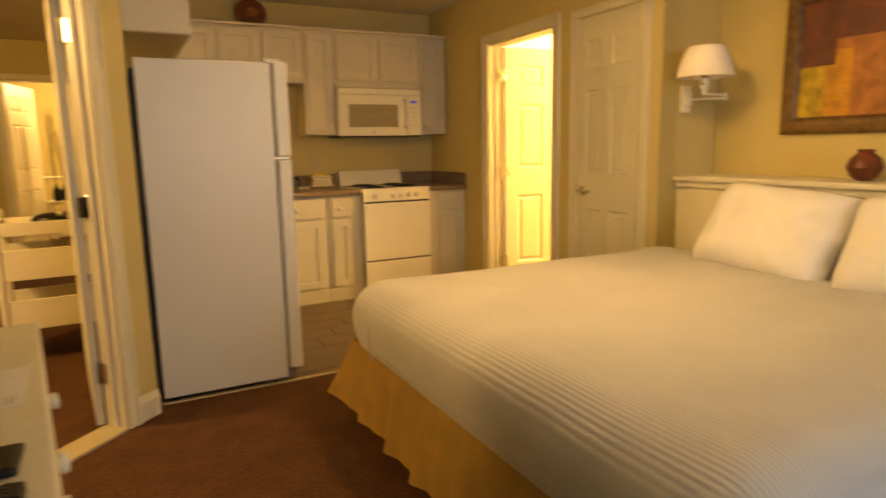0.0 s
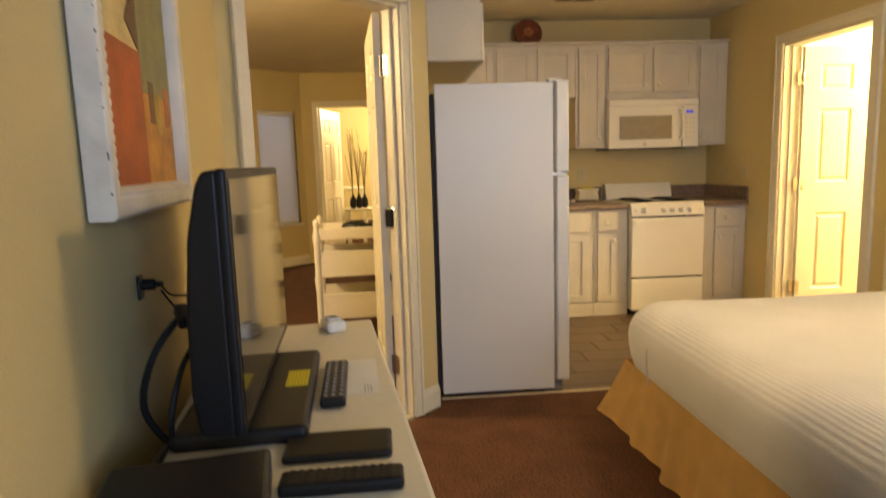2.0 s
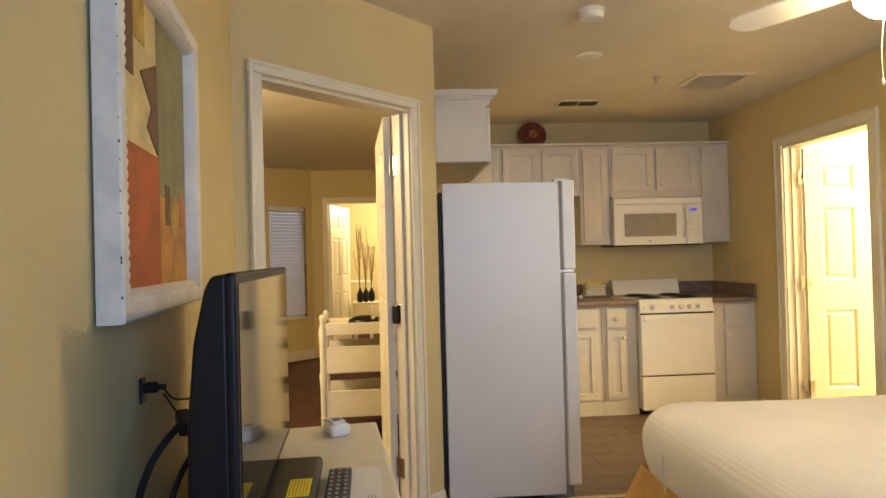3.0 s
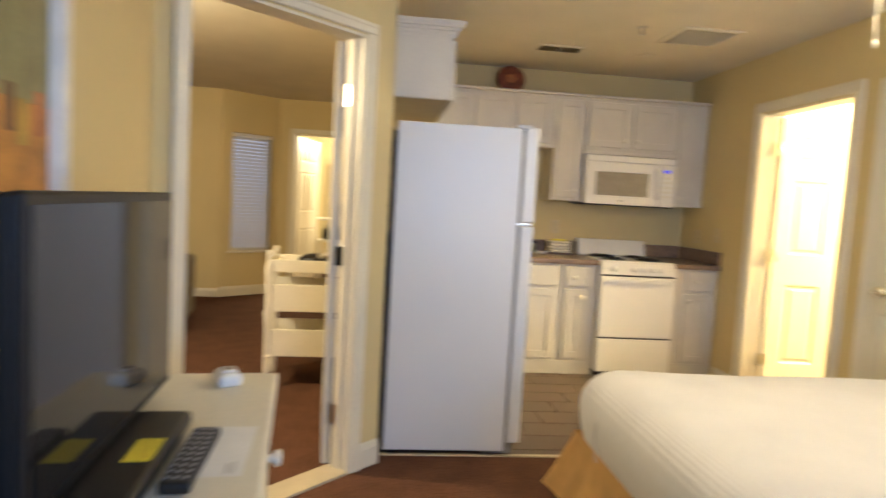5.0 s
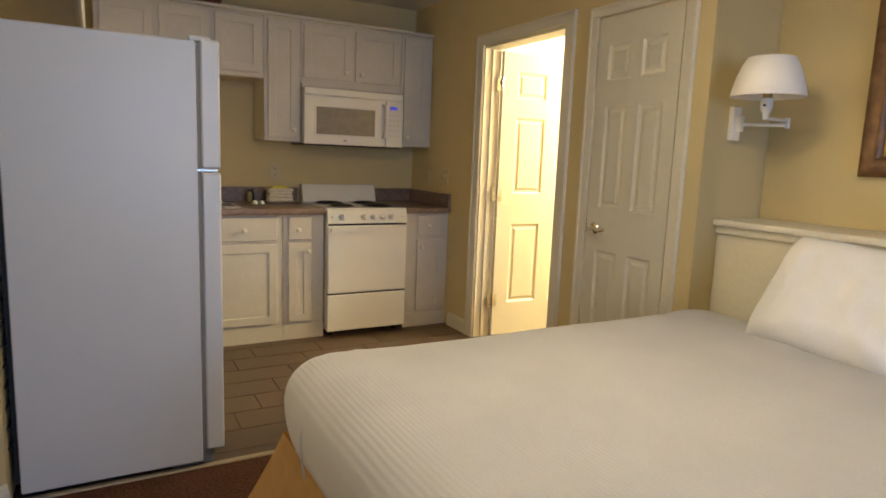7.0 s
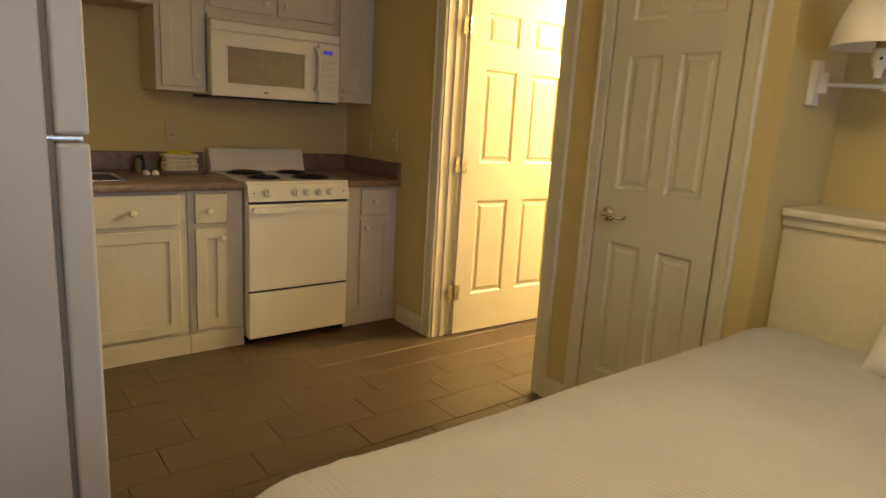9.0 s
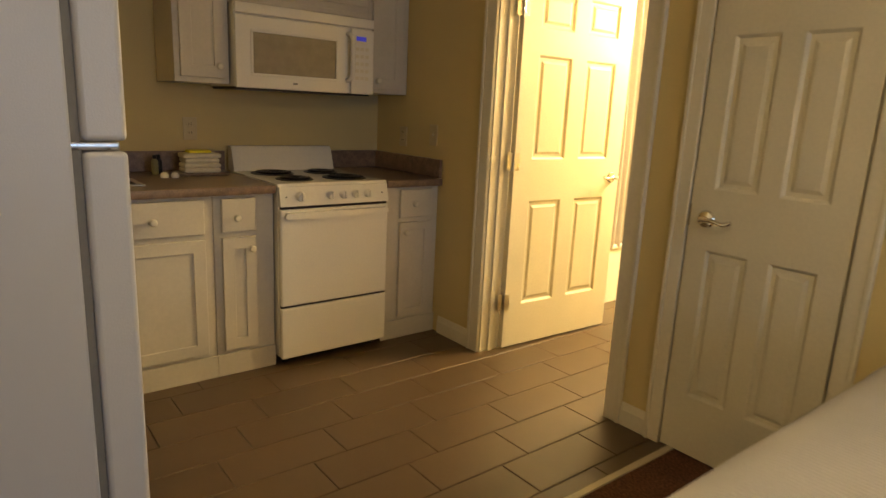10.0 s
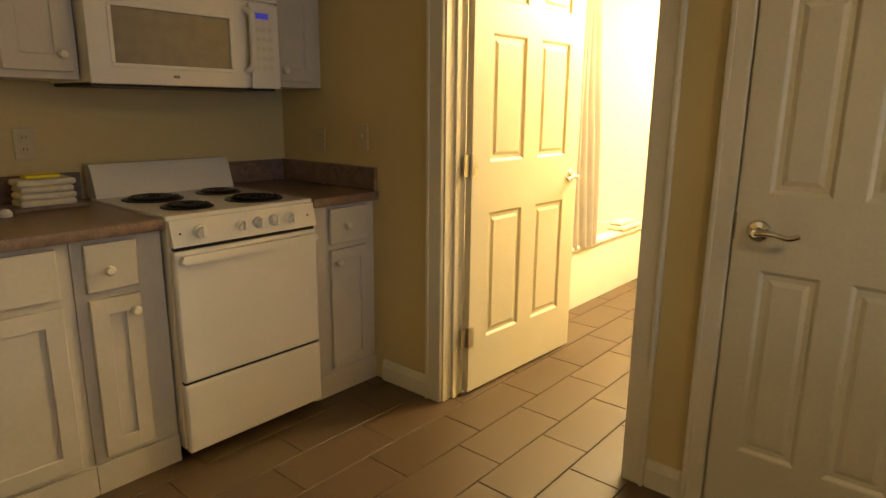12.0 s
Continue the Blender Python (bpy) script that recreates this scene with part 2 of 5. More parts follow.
def thing(name, label, category, m=None, group="", kind=""):
    ob = new(name)
    ob.empty_display_size = 0.1
    if m is not None:
        ob.matrix_world = m
    return tagged(ob, label, category, group, kind)


def setting(name, bm, mat, label, category, m=None):
    ob = new(name, mesh_of(name, bm, mat))
    if m is not None:
        ob.matrix_world = m
    return tagged(ob, label, category, kind="structure")


def wall(length, height, thick, openings=()):
    """A wall along +x, from y = 0 back to y = thick, with openings (x0, x1, z0, z1) cut through it."""
    bm = bmesh.new()
    xs = sorted({0, length, *[o[0] for o in openings], *[o[1] for o in openings]})
    for x0, x1 in zip(xs, xs[1:]):
        holes = sorted((o[2], o[3]) for o in openings if o[0] <= x0 and o[1] >= x1)
        z = 0.0
        for h0, h1 in holes:
            if h0 > z:
                box(bm, x0, x1, 0, thick, z, h0)
            z = h1
        if z < height:
            box(bm, x0, x1, 0, thick, z, height)
    bmesh.ops.remove_doubles(bm, verts=bm.verts, dist=1e-5)
    return bm


CEILING = 2.45
XR = 3.71
YK = 6.28
TILE_EDGE = 4.03
W_ANGLE = 7.0
TV_WALL = pose(0.49, 1.70, 0, 0, 0, 90 + W_ANGLE)
WALL_FACE = TV_WALL @ pose(0, 0.042, 0)
# along the television wall: local x runs towards the kitchen, local -y into the room
DIAG = pose(0.97, 3.84, 0, 0, 0, 45)
# along the slanted door wall: local x runs towards the kitchen, local +y into the next room

# ---- the large structure ----
setting("floor_carpet", B(-4.2, 4.3, -1.5, TILE_EDGE, -0.12, 0.0), M_CARPET, "worn brown carpet over the bedroom floor", "carpet")
setting("floor_living_carpet", B(-4.2, 1.0, TILE_EDGE, 12.2, -0.12, 0.0), M_CARPET, "brown carpet in the adjoining sitting room", "carpet")
floor = setting("floor_tiles", B(1.0, 6.5, TILE_EDGE, 6.4, -0.12, -0.006), M_GROUT, "brown ceramic floor tiles with dark joints", "tile floor")
setting("threshold_strip", B(1.09, XR, TILE_EDGE - 0.016, TILE_EDGE + 0.012, -0.01, 0.006, bevel=0.003), M_STRIP, "pale metal strip between carpet and tiles", "threshold")
setting("ceiling", B(-4.2, 6.5, -1.5, 12.2, CEILING, CEILING + 0.1), M_CEIL, "cream painted ceiling with light texture", "ceiling")

# right wall with bathroom and closet doors, then the bed niche
BATH0, BATH1, BATHZ = 4.345, 5.205, 2.03
CLO0, CLO1, CLOZ = 3.515, 4.085, 2.02
NICHE = 3.375
setting("wall_east", wall(YK - NICHE, CEILING, 0.13, [(YK - BATH1, YK - BATH0, 0, BATHZ), (YK - CLO1, YK - CLO0, 0, CLOZ)]), M_WALL,
        "cream wall with the bathroom and closet doors", "wall", pose(XR, YK, 0, 0, 0, -90))
setting("wall_niche_side", wall(0.47, CEILING, 0.10), M_WALL, "cream side wall of the bed niche", "wall", pose(XR + 0.002, NICHE, 0))
setting("wall_niche_back", wall(2.5, CEILING, 0.1), M_WALL, "cream wall behind the bed", "wall", pose(4.15, NICHE - 0.002, 0, 0, 0, -90))
setting("wall_niche_header", B(XR, 4.15, 0.88, NICHE - 0.003, 2.145, CEILING), M_WALL, "cream dropped header over the bed niche", "wall")
setting("wall_niche_return", wall(0.45, CEILING, 0.10), M_WALL, "cream return wall of the bed niche", "wall", pose(XR, 0.775, 0))
setting("wall_east_near", wall(2.2, CEILING, 0.12), M_WALL, "cream wall beside the window", "wall", pose(XR, 0.772, 0, 0, 0, -90))
setting("wall_south", wall(4.2, CEILING, 0.14, [(1.3, 2.8, 0.85, 2.05)]), M_WALL, "cream wall with a window", "wall", pose(0.3, -1.42, 0) @ pose(0, 0.0, 0))
setting("wall_west", wall(4.60, CEILING, 0.12), M_WALL, "cream wall behind the television", "wall", WALL_FACE @ pose(-3.1, 0, 0))
D0, D1, DZ = -0.875, -0.045, 2.0
setting("wall_diagonal", wall(1.16, CEILING, 0.115, [(D0 + 1.02, D1 + 1.02, 0, DZ)]), M_WALL, "cream slanted wall with an open doorway", "wall", DIAG @ pose(-1.02, 0, 0))
setting("wall_kitchen_west", wall(YK - 3.94, CEILING, 0.11), M_WALL, "cream wall behind the refrigerator", "wall", pose(1.069, 3.942, 0, 0, 0, 90))
setting("wall_north", wall(XR + 0.13 - 0.96, CEILING, 0.12), M_WALL, "cream kitchen wall behind the stove", "wall", pose(0.96, YK, 0))

# bathroom shell
setting("wall_bath_south", wall(2.6, CEILING, 0.06), M_WALL, "pale bathroom wall", "wall", pose(3.84, 4.18, 0))
setting("wall_bath_east", wall(2.3, CEILING, 0.1), M_TUB, "white tub surround wall", "wall", pose(6.35, 6.4, 0, 0, 0, -90))
setting("wall_bath_north", wall(2.6, CEILING, 0.1), M_TUB, "white tub surround at the back", "wall", pose(3.84, 6.2, 0))

# sitting room shell
setting("wall_living_door_side", wall(3.3, CEILING, 0.12, [(1.75, 2.62, 0, 2.0)]), M_WALL, "cream sitting room wall with a glazed door", "wall", pose(-4.15, 8.55, 0))
BAY = pose(-0.85, 8.55, 0, 0, 0, 40)
setting("wall_living_bay", wall(0.76, CEILING, 0.12, [(0.14, 0.66, 0.55, 1.97)]), M_WALL, "cream slanted wall with a window", "wall", BAY)
setting("wall_living_north", wall(2.0, CEILING, 0.12, [(0.20, 1.02, 0, 2.03)]), M_WALL, "cream sitting room wall with an open doorway", "wall", pose(-0.268, 9.04, 0))
setting("wall_living_east", wall(2.7, CEILING, 0.11), M_WALL, "cream sitting room side wall", "wall", pose(1.06, 6.4, 0, 0, 0, 90))
setting("wall_living_west", wall(9.0, CEILING, 0.1), M_WALL, "cream far side wall of the sitting room", "wall", pose(-4.15, 0.0, 0, 0, 0, 90))
setting("wall_living_south", wall(4.4, CEILING, 0.1), M_WALL, "cream sitting room wall", "wall", pose(0.25, 1.9, 0, 0, 0, 180))
setting("wall_far_room", wall(4.0, CEILING, 0.1), M_WALL, "pale wall of the far room", "wall", pose(-1.5, 11.6, 0))
setting("wall_far_room_side", wall(2.6, CEILING, 0.1), M_WALL, "pale side wall of the far room", "wall", pose(-0.9, 9.2, 0, 0, 0, 90))


def strip(name, profile_h, length, m, label, category="baseboard"):
    bm = prism([(0, 0), (0.014, 0), (0.014, profile_h - 0.03), (0.009, profile_h - 0.02), (0.009, profile_h - 0.008), (0.004, profile_h), (0, profile_h)], 0, length)
    return setting(name, bm, M_TRIM, label, category, m)


def baseboard(x0, y0, x1, y1, h=0.10):
    """A skirting board from one point to another; the room lies to the right of its run."""
    a = math.degrees(math.atan2(y1 - y0, x1 - x0)) - 90
    strip("baseboard", h, math.hypot(x1 - x0, y1 - y0), pose(x0, y0, 0.0, 0, 0, a), "white painted baseboard with a moulded top")


def casing(x0, x1, z1, m, width=0.062, depth=0.018, jamb=0.13, sides=(1, -1), room=-1):
    """Door trim and lining round an opening x0..x1 of a wall along local x whose room face is y = 0."""
    t = thing("door_frame", "white painted door casing with a moulded edge", "door frame", m, kind="structure")
    for name, a, c in (("side_casing", x0 - width, x0 + 0.006), ("side_casing", x1 - 0.006, x1 + width)):
        bm = B(a, c, -depth, 0.0005, 0, z1 + 0.006, bevel=0.005)
        inner = c if name and a < x0 else a
        part(name, bm, M_TRIM, t)
        e = (a, a + 0.016) if a < x0 else (c - 0.016, c)
        part("casing_bead", B(e[0], e[1], -depth - 0.006, -depth + 0.001, 0, z1 + width - 0.002, bevel=0.003), M_TRIM, t)
    part("head_casing", B(x0 - width, x1 + width, -depth, 0.0005, z1 - 0.006 + 0.0125, z1 + width, bevel=0.005), M_TRIM, t)
    part("casing_bead", B(x0 - width, x1 + width, -depth - 0.006, -depth + 0.001, z1 + width - 0.016, z1 + width, bevel=0.003), M_TRIM, t)
    part("jamb", B(x0 - 0.001, x0 + 0.012, 0.001, jamb, 0, z1 - 0.012), M_TRIM, t)
    part("jamb", B(x1 - 0.012, x1 + 0.001, 0.001, jamb, 0, z1 - 0.012), M_TRIM, t)
    part("head_jamb", B(x0, x1, 0.001, jamb, z1 - 0.012, z1 + 0.001), M_TRIM, t)
    part("stop", B(x0 + 0.012, x0 + 0.024, jamb * 0.4, jamb * 0.62, 0, z1 - 0.013, bevel=0.003), M_TRIM, t)
    part("stop", B(x1 - 0.024, x1 - 0.012, jamb * 0.4, jamb * 0.62, 0, z1 - 0.013, bevel=0.003), M_TRIM, t)
    return t


EAST = pose(XR, YK, 0, 0, 0, -90)
casing(YK - BATH1, YK - BATH0, BATHZ, EAST, width=0.075)
casing(YK - CLO1, YK - CLO0, CLOZ, EAST, width=0.058)
diag_frame = casing(D0, D1, DZ, DIAG, width=0.052, jamb=0.115)
casing(0.20, 1.02, 2.03, pose(-0.268, 9.04, 0), jamb=0.12)

baseboard(XR, 5.56, XR, BATH1 + 0.077)
baseboard(XR, BATH0 - 0.077, XR, CLO1 + 0.060)
baseboard(XR, CLO0 - 0.060, XR, NICHE + 0.002)
p = DIAG @ Vector((D1 + 0.054, 0, 0))
q = DIAG @ Vector((0.139, 0, 0))
baseboard(p.x, p.y, q.x, q.y, 0.12)
p = WALL_FACE @ Vector((-2.9, 0, 0))
q = WALL_FACE @ Vector((1.48, 0, 0))
baseboard(p.x, p.y, q.x, q.y)
p, q = BAY @ Vector((0, 0, 0)), BAY @ Vector((0.76, 0, 0))
baseboard(p.x, p.y, q.x, q.y, 0.12)
baseboard(-4.1, 8.55, -2.45, 8.55)
baseboard(-1.48, 8.55, -0.85, 8.55)

# pale threshold under the slanted doorway
setting("threshold_sill", B(D0 + 0.013, D1 - 0.013, -0.012, 0.125, -0.01, 0.012, bevel=0.004), M_STRIP, "worn pale threshold under the doorway", "threshold", DIAG)


# ---- doors ----
def lever(parent, x, y, z, way, out):
    """Lever handle on a rosette: way is the lever's direction along x, out that of the face along y."""
    r = pose(x, y, z, -90 * out, 0, 0)
    h = part("door_handle", lathe([(0.033, 0), (0.033, 0.004), (0.028, 0.010), (0.014, 0.013), (0.012, 0.045), (0.010, 0.050), (0, 0.051)], 24, r), M_CHROME, parent, "bright chrome lever handle")
    part("lever", tube([(x, y + out * 0.045, z), (x + way * 0.045, y + out * 0.050, z + 0.004), (x + way * 0.085, y + out * 0.046, z - 0.004), (x + way * 0.112, y + out * 0.042, z + 0.006)], 0.0085), M_CHROME, h)


def panel_door(name, label, w, h, m, handle_side=1, thick=0.035, lever_faces=(1, -1)):
    """Six-panel door in its own axes: hinge at x = 0, latch at x = w, faces at y = 0 and y = thick."""
    d = thing(name, label, "door", m)
    stile, mid = 0.11 * w / 0.76, 0.10 * w / 0.76
    rails = [(0, 0.235), (0.81, 1.03), (1.56, 1.69), (h - 0.13, h)]
    bm = bmesh.new()
    for x0, x1 in ((0, stile), (w / 2 - mid / 2, w / 2 + mid / 2), (w - stile, w)):
        box(bm, x0, x1, 0, thick, 0, h)
    for z0, z1 in rails:
        box(bm, stile, w / 2 - mid / 2, 0, thick, z0, z1)
        box(bm, w / 2 + mid / 2, w - stile, 0, thick, z0, z1)
    bmesh.ops.remove_doubles(bm, verts=bm.verts, dist=1e-5)
    part("door_leaf", bm, M_DOOR, d)
    for (z0, z1) in ((0.235, 0.81), (1.03, 1.56), (1.69, h - 0.13)):
        for x0, x1 in ((stile, w / 2 - mid / 2), (w / 2 + mid / 2, w - stile)):
            bm = bmesh.new()
            box(bm, x0, x1, thick / 2 - 0.005, thick / 2 + 0.005, z0, z1)
            for s in (1, -1):
                rings = []
                for inset, depth in ((0.0, thick / 2), (0.004, thick / 2 - 0.002), (0.012, 0.008), (0.026, 0.008), (0.040, thick / 2 - 0.003)):
                    rings.append([bm.verts.new((xx, thick / 2 + s * depth, zz)) for xx, zz in ((x0 + inset, z0 + inset), (x1 - inset, z0 + inset), (x1 - inset, z1 - inset), (x0 + inset, z1 - inset))])
                for a, c in zip(rings, rings[1:]):
                    for k in range(4):
                        bm.faces.new((a[k], a[(k + 1) % 4], c[(k + 1) % 4], c[k]))
                bm.faces.new(rings[-1])
            part("panel", bm, M_DOOR, d, smooth=False)
    for f in lever_faces:
        lever(d, w - 0.065, thick if f > 0 else 0, 0.922, -1, f)
    return d


def hinge(parent, x, y, z, ax=(1, 0), mat=None):
    """Butt hinge with two leaves and a knuckle."""
    hh = part("hinge", lathe([(0.0055, -0.05), (0.0055, 0.05), (0.003, 0.053)], 12, pose(x, y, z)), mat or M_BRONZE, parent, "worn metal butt hinge")
    part("hinge_leaf", B(x, x + 0.036 * ax[0] if ax[0] else x + 0.003, y, y + 0.036 * ax[1] if ax[1] else y + 0.003, z - 0.045, z + 0.045), mat or M_BRONZE, hh)
    return hh


# bathroom door: hinged on the far jamb, standing open into the bathroom
bath_door = panel_door("bathroom_door", "white six-panel door standing open into the bathroom", 0.84, 2.0, pose(XR + 0.133, BATH1 - 0.012, 0.012, 0, 0, -2.2) @ pose(0, -0.035, 0))
for z in (0.26, 1.02, 1.78):
    hh = hinge(bath_door, -0.006, -0.004, z, (1, 0), M_STEEL)
    part("hinge_plate", B(-0.044, -0.010, 0.004, 0.007, z - 0.045, z + 0.045), M_STEEL, hh)
closet = panel_door("closet_door", "closed white six-panel closet door", CLO1 - CLO0 - 0.030, 2.0, pose(XR + 0.022, CLO0 + 0.015, 0.012, 0, 0, 90), lever_faces=(1,))
part("latch_plate", B(CLO1 - CLO0 - 0.031, CLO1 - CLO0 - 0.028, 0.008, 0.036, 0.89, 0.97), M_BRONZE, closet)
# connecting door, opened back into the sitting room
p = DIAG @ Vector((D1 - 0.014, 0.122, 0))
side_door = panel_door("connecting_door", "white six-panel connecting door standing open", 0.80, 1.97, pose(p.x, p.y, 0.014, 0, 0, 95), lever_faces=(1,))
for z, mat in ((0.26, M_BRONZE), (1.74, M_CHROME)):
    q = DIAG @ Vector((D1 - 0.012, 0.06, z))
    part("hinge", B(D1 - 0.0165, D1 - 0.012, 0.055, 0.118, z - 0.048, z + 0.048, bevel=0.002), M_STEEL, diag_frame, "steel hinge on the door lining")
    part("hinge_knuckle", lathe([(0.007, -0.05), (0.007, 0.05)], 12, pose(D1 - 0.019, 0.120, z)), M_BRONZE, diag_frame)
latch = part("bolt_keeper", B(D1 - 0.020, D1 - 0.012, 0.045, 0.085, 0.97, 1.06, bevel=0.003), M_CHROME, diag_frame, "chrome lock keeper with screws")
part("bolt", B(D1 - 0.034, D1 - 0.019, 0.080, 0.118, 0.965, 1.055, bevel=0.004), M_BLACK, latch, "black bolt housing")
for dz in (0.985, 1.012, 1.043):
    part("screw", lathe([(0.005, 0), (0.004, 0.002)], 10, pose(D1 - 0.020, 0.06, dz, 0, -90, 0)), M_BRONZE, latch)
part("strike_plate", B(D1 - 0.0145, D1 - 0.012, 0.040, 0.066, 0.84, 0.93, bevel=0.001), M_STEEL, diag_frame, "steel strike plate")


# ---- bathroom ----
tub = thing("bathtub", "white bathtub along the bathroom wall", "bathtub", pose(4.75, 5.42, 0))
bm = bmesh.new()
for z0, z1, a in ((0, 0.40, 0.0),):
    box(bm, 0, 1.58, 0, 0.05, z0, z1)
    box(bm, 0, 1.58, 0.70, 0.77, z0, z1)
    box(bm, 0, 0.08, 0.05, 0.70, z0, z1)
    box(bm, 1.50, 1.58, 0.05, 0.70, z0, z1)
    box(bm, 0.08, 1.50, 0.05, 0.70, 0, 0.10)
part("tub_shell", bm, M_TUB, tub)
part("rim", B(-0.005, 1.585, -0.018, 0.075, 0.385, 0.42, bevel=0.012, segments=3), M_TUB, tub)
mat_ = thing("folded_bath_mat", "folded white bath mat over the tub rim", "bath mat", pose(6.05, 5.44, 0.422))
bm = B(-0.16, 0.16, -0.05, 0.08, 0, 0.035, bevel=0.014, segments=3)
part("fold", bm, M_TOWEL, mat_)
part("fold", B(-0.15, 0.10, -0.03, 0.07, 0.036, 0.062, bevel=0.012, segments=3), M_TOWEL, mat_)


def curtain(width, height, folds, depth):
    bm = bmesh.new()
    n, rows = folds * 10, 14
    grid = []
    for j in range(rows + 1):
        v = j / rows
        grid.append([bm.verts.new(((width * (0.75 + 0.25 * v) * i / n), depth * (0.6 + 0.5 * (1 - v)) * math.sin(2 * math.pi * folds * i / n + 0.4 * math.sin(5 * v)) + 0.01 * math.sin(9 * i / n + 4 * v), height * (1 - v))) for i in range(n + 1)])
    for a, c in zip(grid, grid[1:]):
        for i in range(n):
            bm.faces.new((a[i], a[i + 1], c[i + 1], c[i]))
    bmesh.ops.solidify(bm, geom=bm.faces[:], thickness=0.003)
    return bm


sc = thing("shower_curtain", "pale fabric shower curtain drawn to one side", "shower curtain", pose(4.92, 5.40, 0.40))
part("curtain_cloth", curtain(0.58, 1.62, 7, 0.026), M_CURTAIN, sc)
rod = thing("shower_rod", "chrome shower curtain rod", "shower rod")
part("bar", tube([(3.85, 5.40, 2.04), (6.34, 5.40, 2.04)], 0.013, 14), M_CHROME, rod)
for k in range(7):
    part("ring", tube([(4.95 + 0.065 * k, 5.40, 2.016), (4.95 + 0.065 * k, 5.418, 2.03), (4.95 + 0.065 * k, 5.40, 2.058), (4.95 + 0.065 * k, 5.382, 2.03), (4.95 + 0.065 * k, 5.40, 2.016)], 0.003, 6), M_CHROME, rod)
van = thing("vanity_lamp", "chrome vanity bar lamp on the bathroom wall", "wall lamp", pose(5.65, 4.245, 2.1))
part("back_plate", B(-0.25, 0.25, 0, 0.03, -0.04, 0.04, bevel=0.008), M_CHROME, van)


# ---- kitchen cabinets ----
def knob(parent, x, y, z, r=0.016, mat=None, way=(90, 0)):
    return part("knob", lathe([(r * 0.45, 0), (r * 0.42, 0.010), (r, 0.016), (r * 1.02, 0.022), (r * 0.7, 0.028), (0, 0.029)], 18, pose(x, y, z, way[0], way[1], 0)), mat or M_TRIM, parent, "round white knob")


def shaker(parent, x0, x1, z0, z1, y, name="cabinet_door", knob_at=None, rail=0.055, flat=False):
    """A door or drawer front whose outer face is at y, facing -y."""
    if flat:
        d = part(name, B(x0, x1, y, y + 0.018, z0, z1, bevel=0.005), M_CAB, parent)
    else:
        bm = frame_ring((x0, x1, z0, z1), (x0 + rail, x1 - rail, z0 + rail, z1 - rail), y, y + 0.018)
        d = part(name, bm, M_CAB, parent)
        part("panel", B(x0 + rail - 0.004, x1 - rail + 0.004, y + 0.007, y + 0.015, z0 + rail - 0.004, z1 - rail + 0.004), M_CAB, d)
    if knob_at:
        knob(d, knob_at[0], y, knob_at[1])
    return d


def cabinet(name, label, x0, x1, y0, y1, z0, z1, group):
    c = thing(name, label, "cabinet", group=group)
    part("body", B(x0, x1, y0, y1, z0, z1, bevel=0.002), M_CAB, c)
    return c


UF = 5.965
c = cabinet("wall_cabinet", "white short wall cabinet over the counter end", 1.39, 2.403, UF, YK - 0.001, 1.77, 2.19, "kitchen wall cabinets")
for a, k in ((1.42, 1.46), (1.75, 2.03), (2.085, 2.12)):
    shaker(c, a, a + 0.295, 1.80, 2.16, 5.945, knob_at=None, rail=0.05)
# thin slab with the shade below the cabinet in its colour
part("underside", B(1.40, 2.39, UF + 0.01, YK - 0.01, 1.766, 1.7695), M_CAB_SHADE, c)
c = cabinet("wall_cabinet", "tall narrow white wall cabinet beside the microwave", 2.405, 2.660, UF, YK - 0.001, 1.35, 2.19, "kitchen wall cabinets")
shaker(c, 2.430, 2.640, 1.375, 2.16, 5.945, knob_at=(2.605, 1.43))
c = cabinet("wall_cabinet", "white two-door wall cabinet above the microwave", 2.662, 3.440, UF, YK - 0.001, 1.735, 2.19, "kitchen wall cabinets")
shaker(c, 2.680, 3.035, 1.80, 2.16, 5.945, knob_at=(2.985, 1.855))
shaker(c, 3.065, 3.420, 1.80, 2.16, 5.945, knob_at=(3.105, 1.855))
part("valance", B(2.662, 3.440, 5.935, UF, 1.738, 1.765, bevel=0.004), M_CAB, c)
c = cabinet("wall_cabinet", "white wall cabinet in the kitchen corner", 3.442, XR - 0.002, UF, YK - 0.001, 1.35, 2.19, "kitchen wall cabinets")
shaker(c, 3.462, 3.665, 1.375, 2.16, 5.945, knob_at=(3.492, 1.42))
cr = thing("cabinet_crown", "white moulding along the cabinet tops", "moulding", kind="structure")
part("moulding", B(1.39, XR - 0.003, 5.935, 5.965, 2.191, 2.212, bevel=0.005), M_CAB, cr)

c = thing("fridge_cabinet", "white wall cabinet above the refrigerator with crown moulding", "cabinet")
part("body", B(1.071, 1.335, 3.955, 5.30, 1.77, 2.06, bevel=0.002), M_CAB, c)
for k in range(3):
    y0 = 3.965 + 0.445 * k
    d = part("cabinet_door", B(1.335, 1.354, y0, y0 + 0.425, 1.765, 2.045, bevel=0.004), M_CAB, c)
bm = bmesh.new()
for z, out in ((2.055, 0.004), (2.07, 0.010), (2.085, 0.022), (2.10, 0.040), (2.115, 0.046)):
    box(bm, 1.071, 1.345 + out, 3.955 - out * 0.75, 5.30, z, z + 0.0148)
part("crown_moulding", bm, M_CAB, c)
# same darkened slab, painted-in shade above the refrigerator
part("underside", B(1.075, 1.33, 3.96, 5.29, 1.7655, 1.7695), M_CAB_SHADE, c)

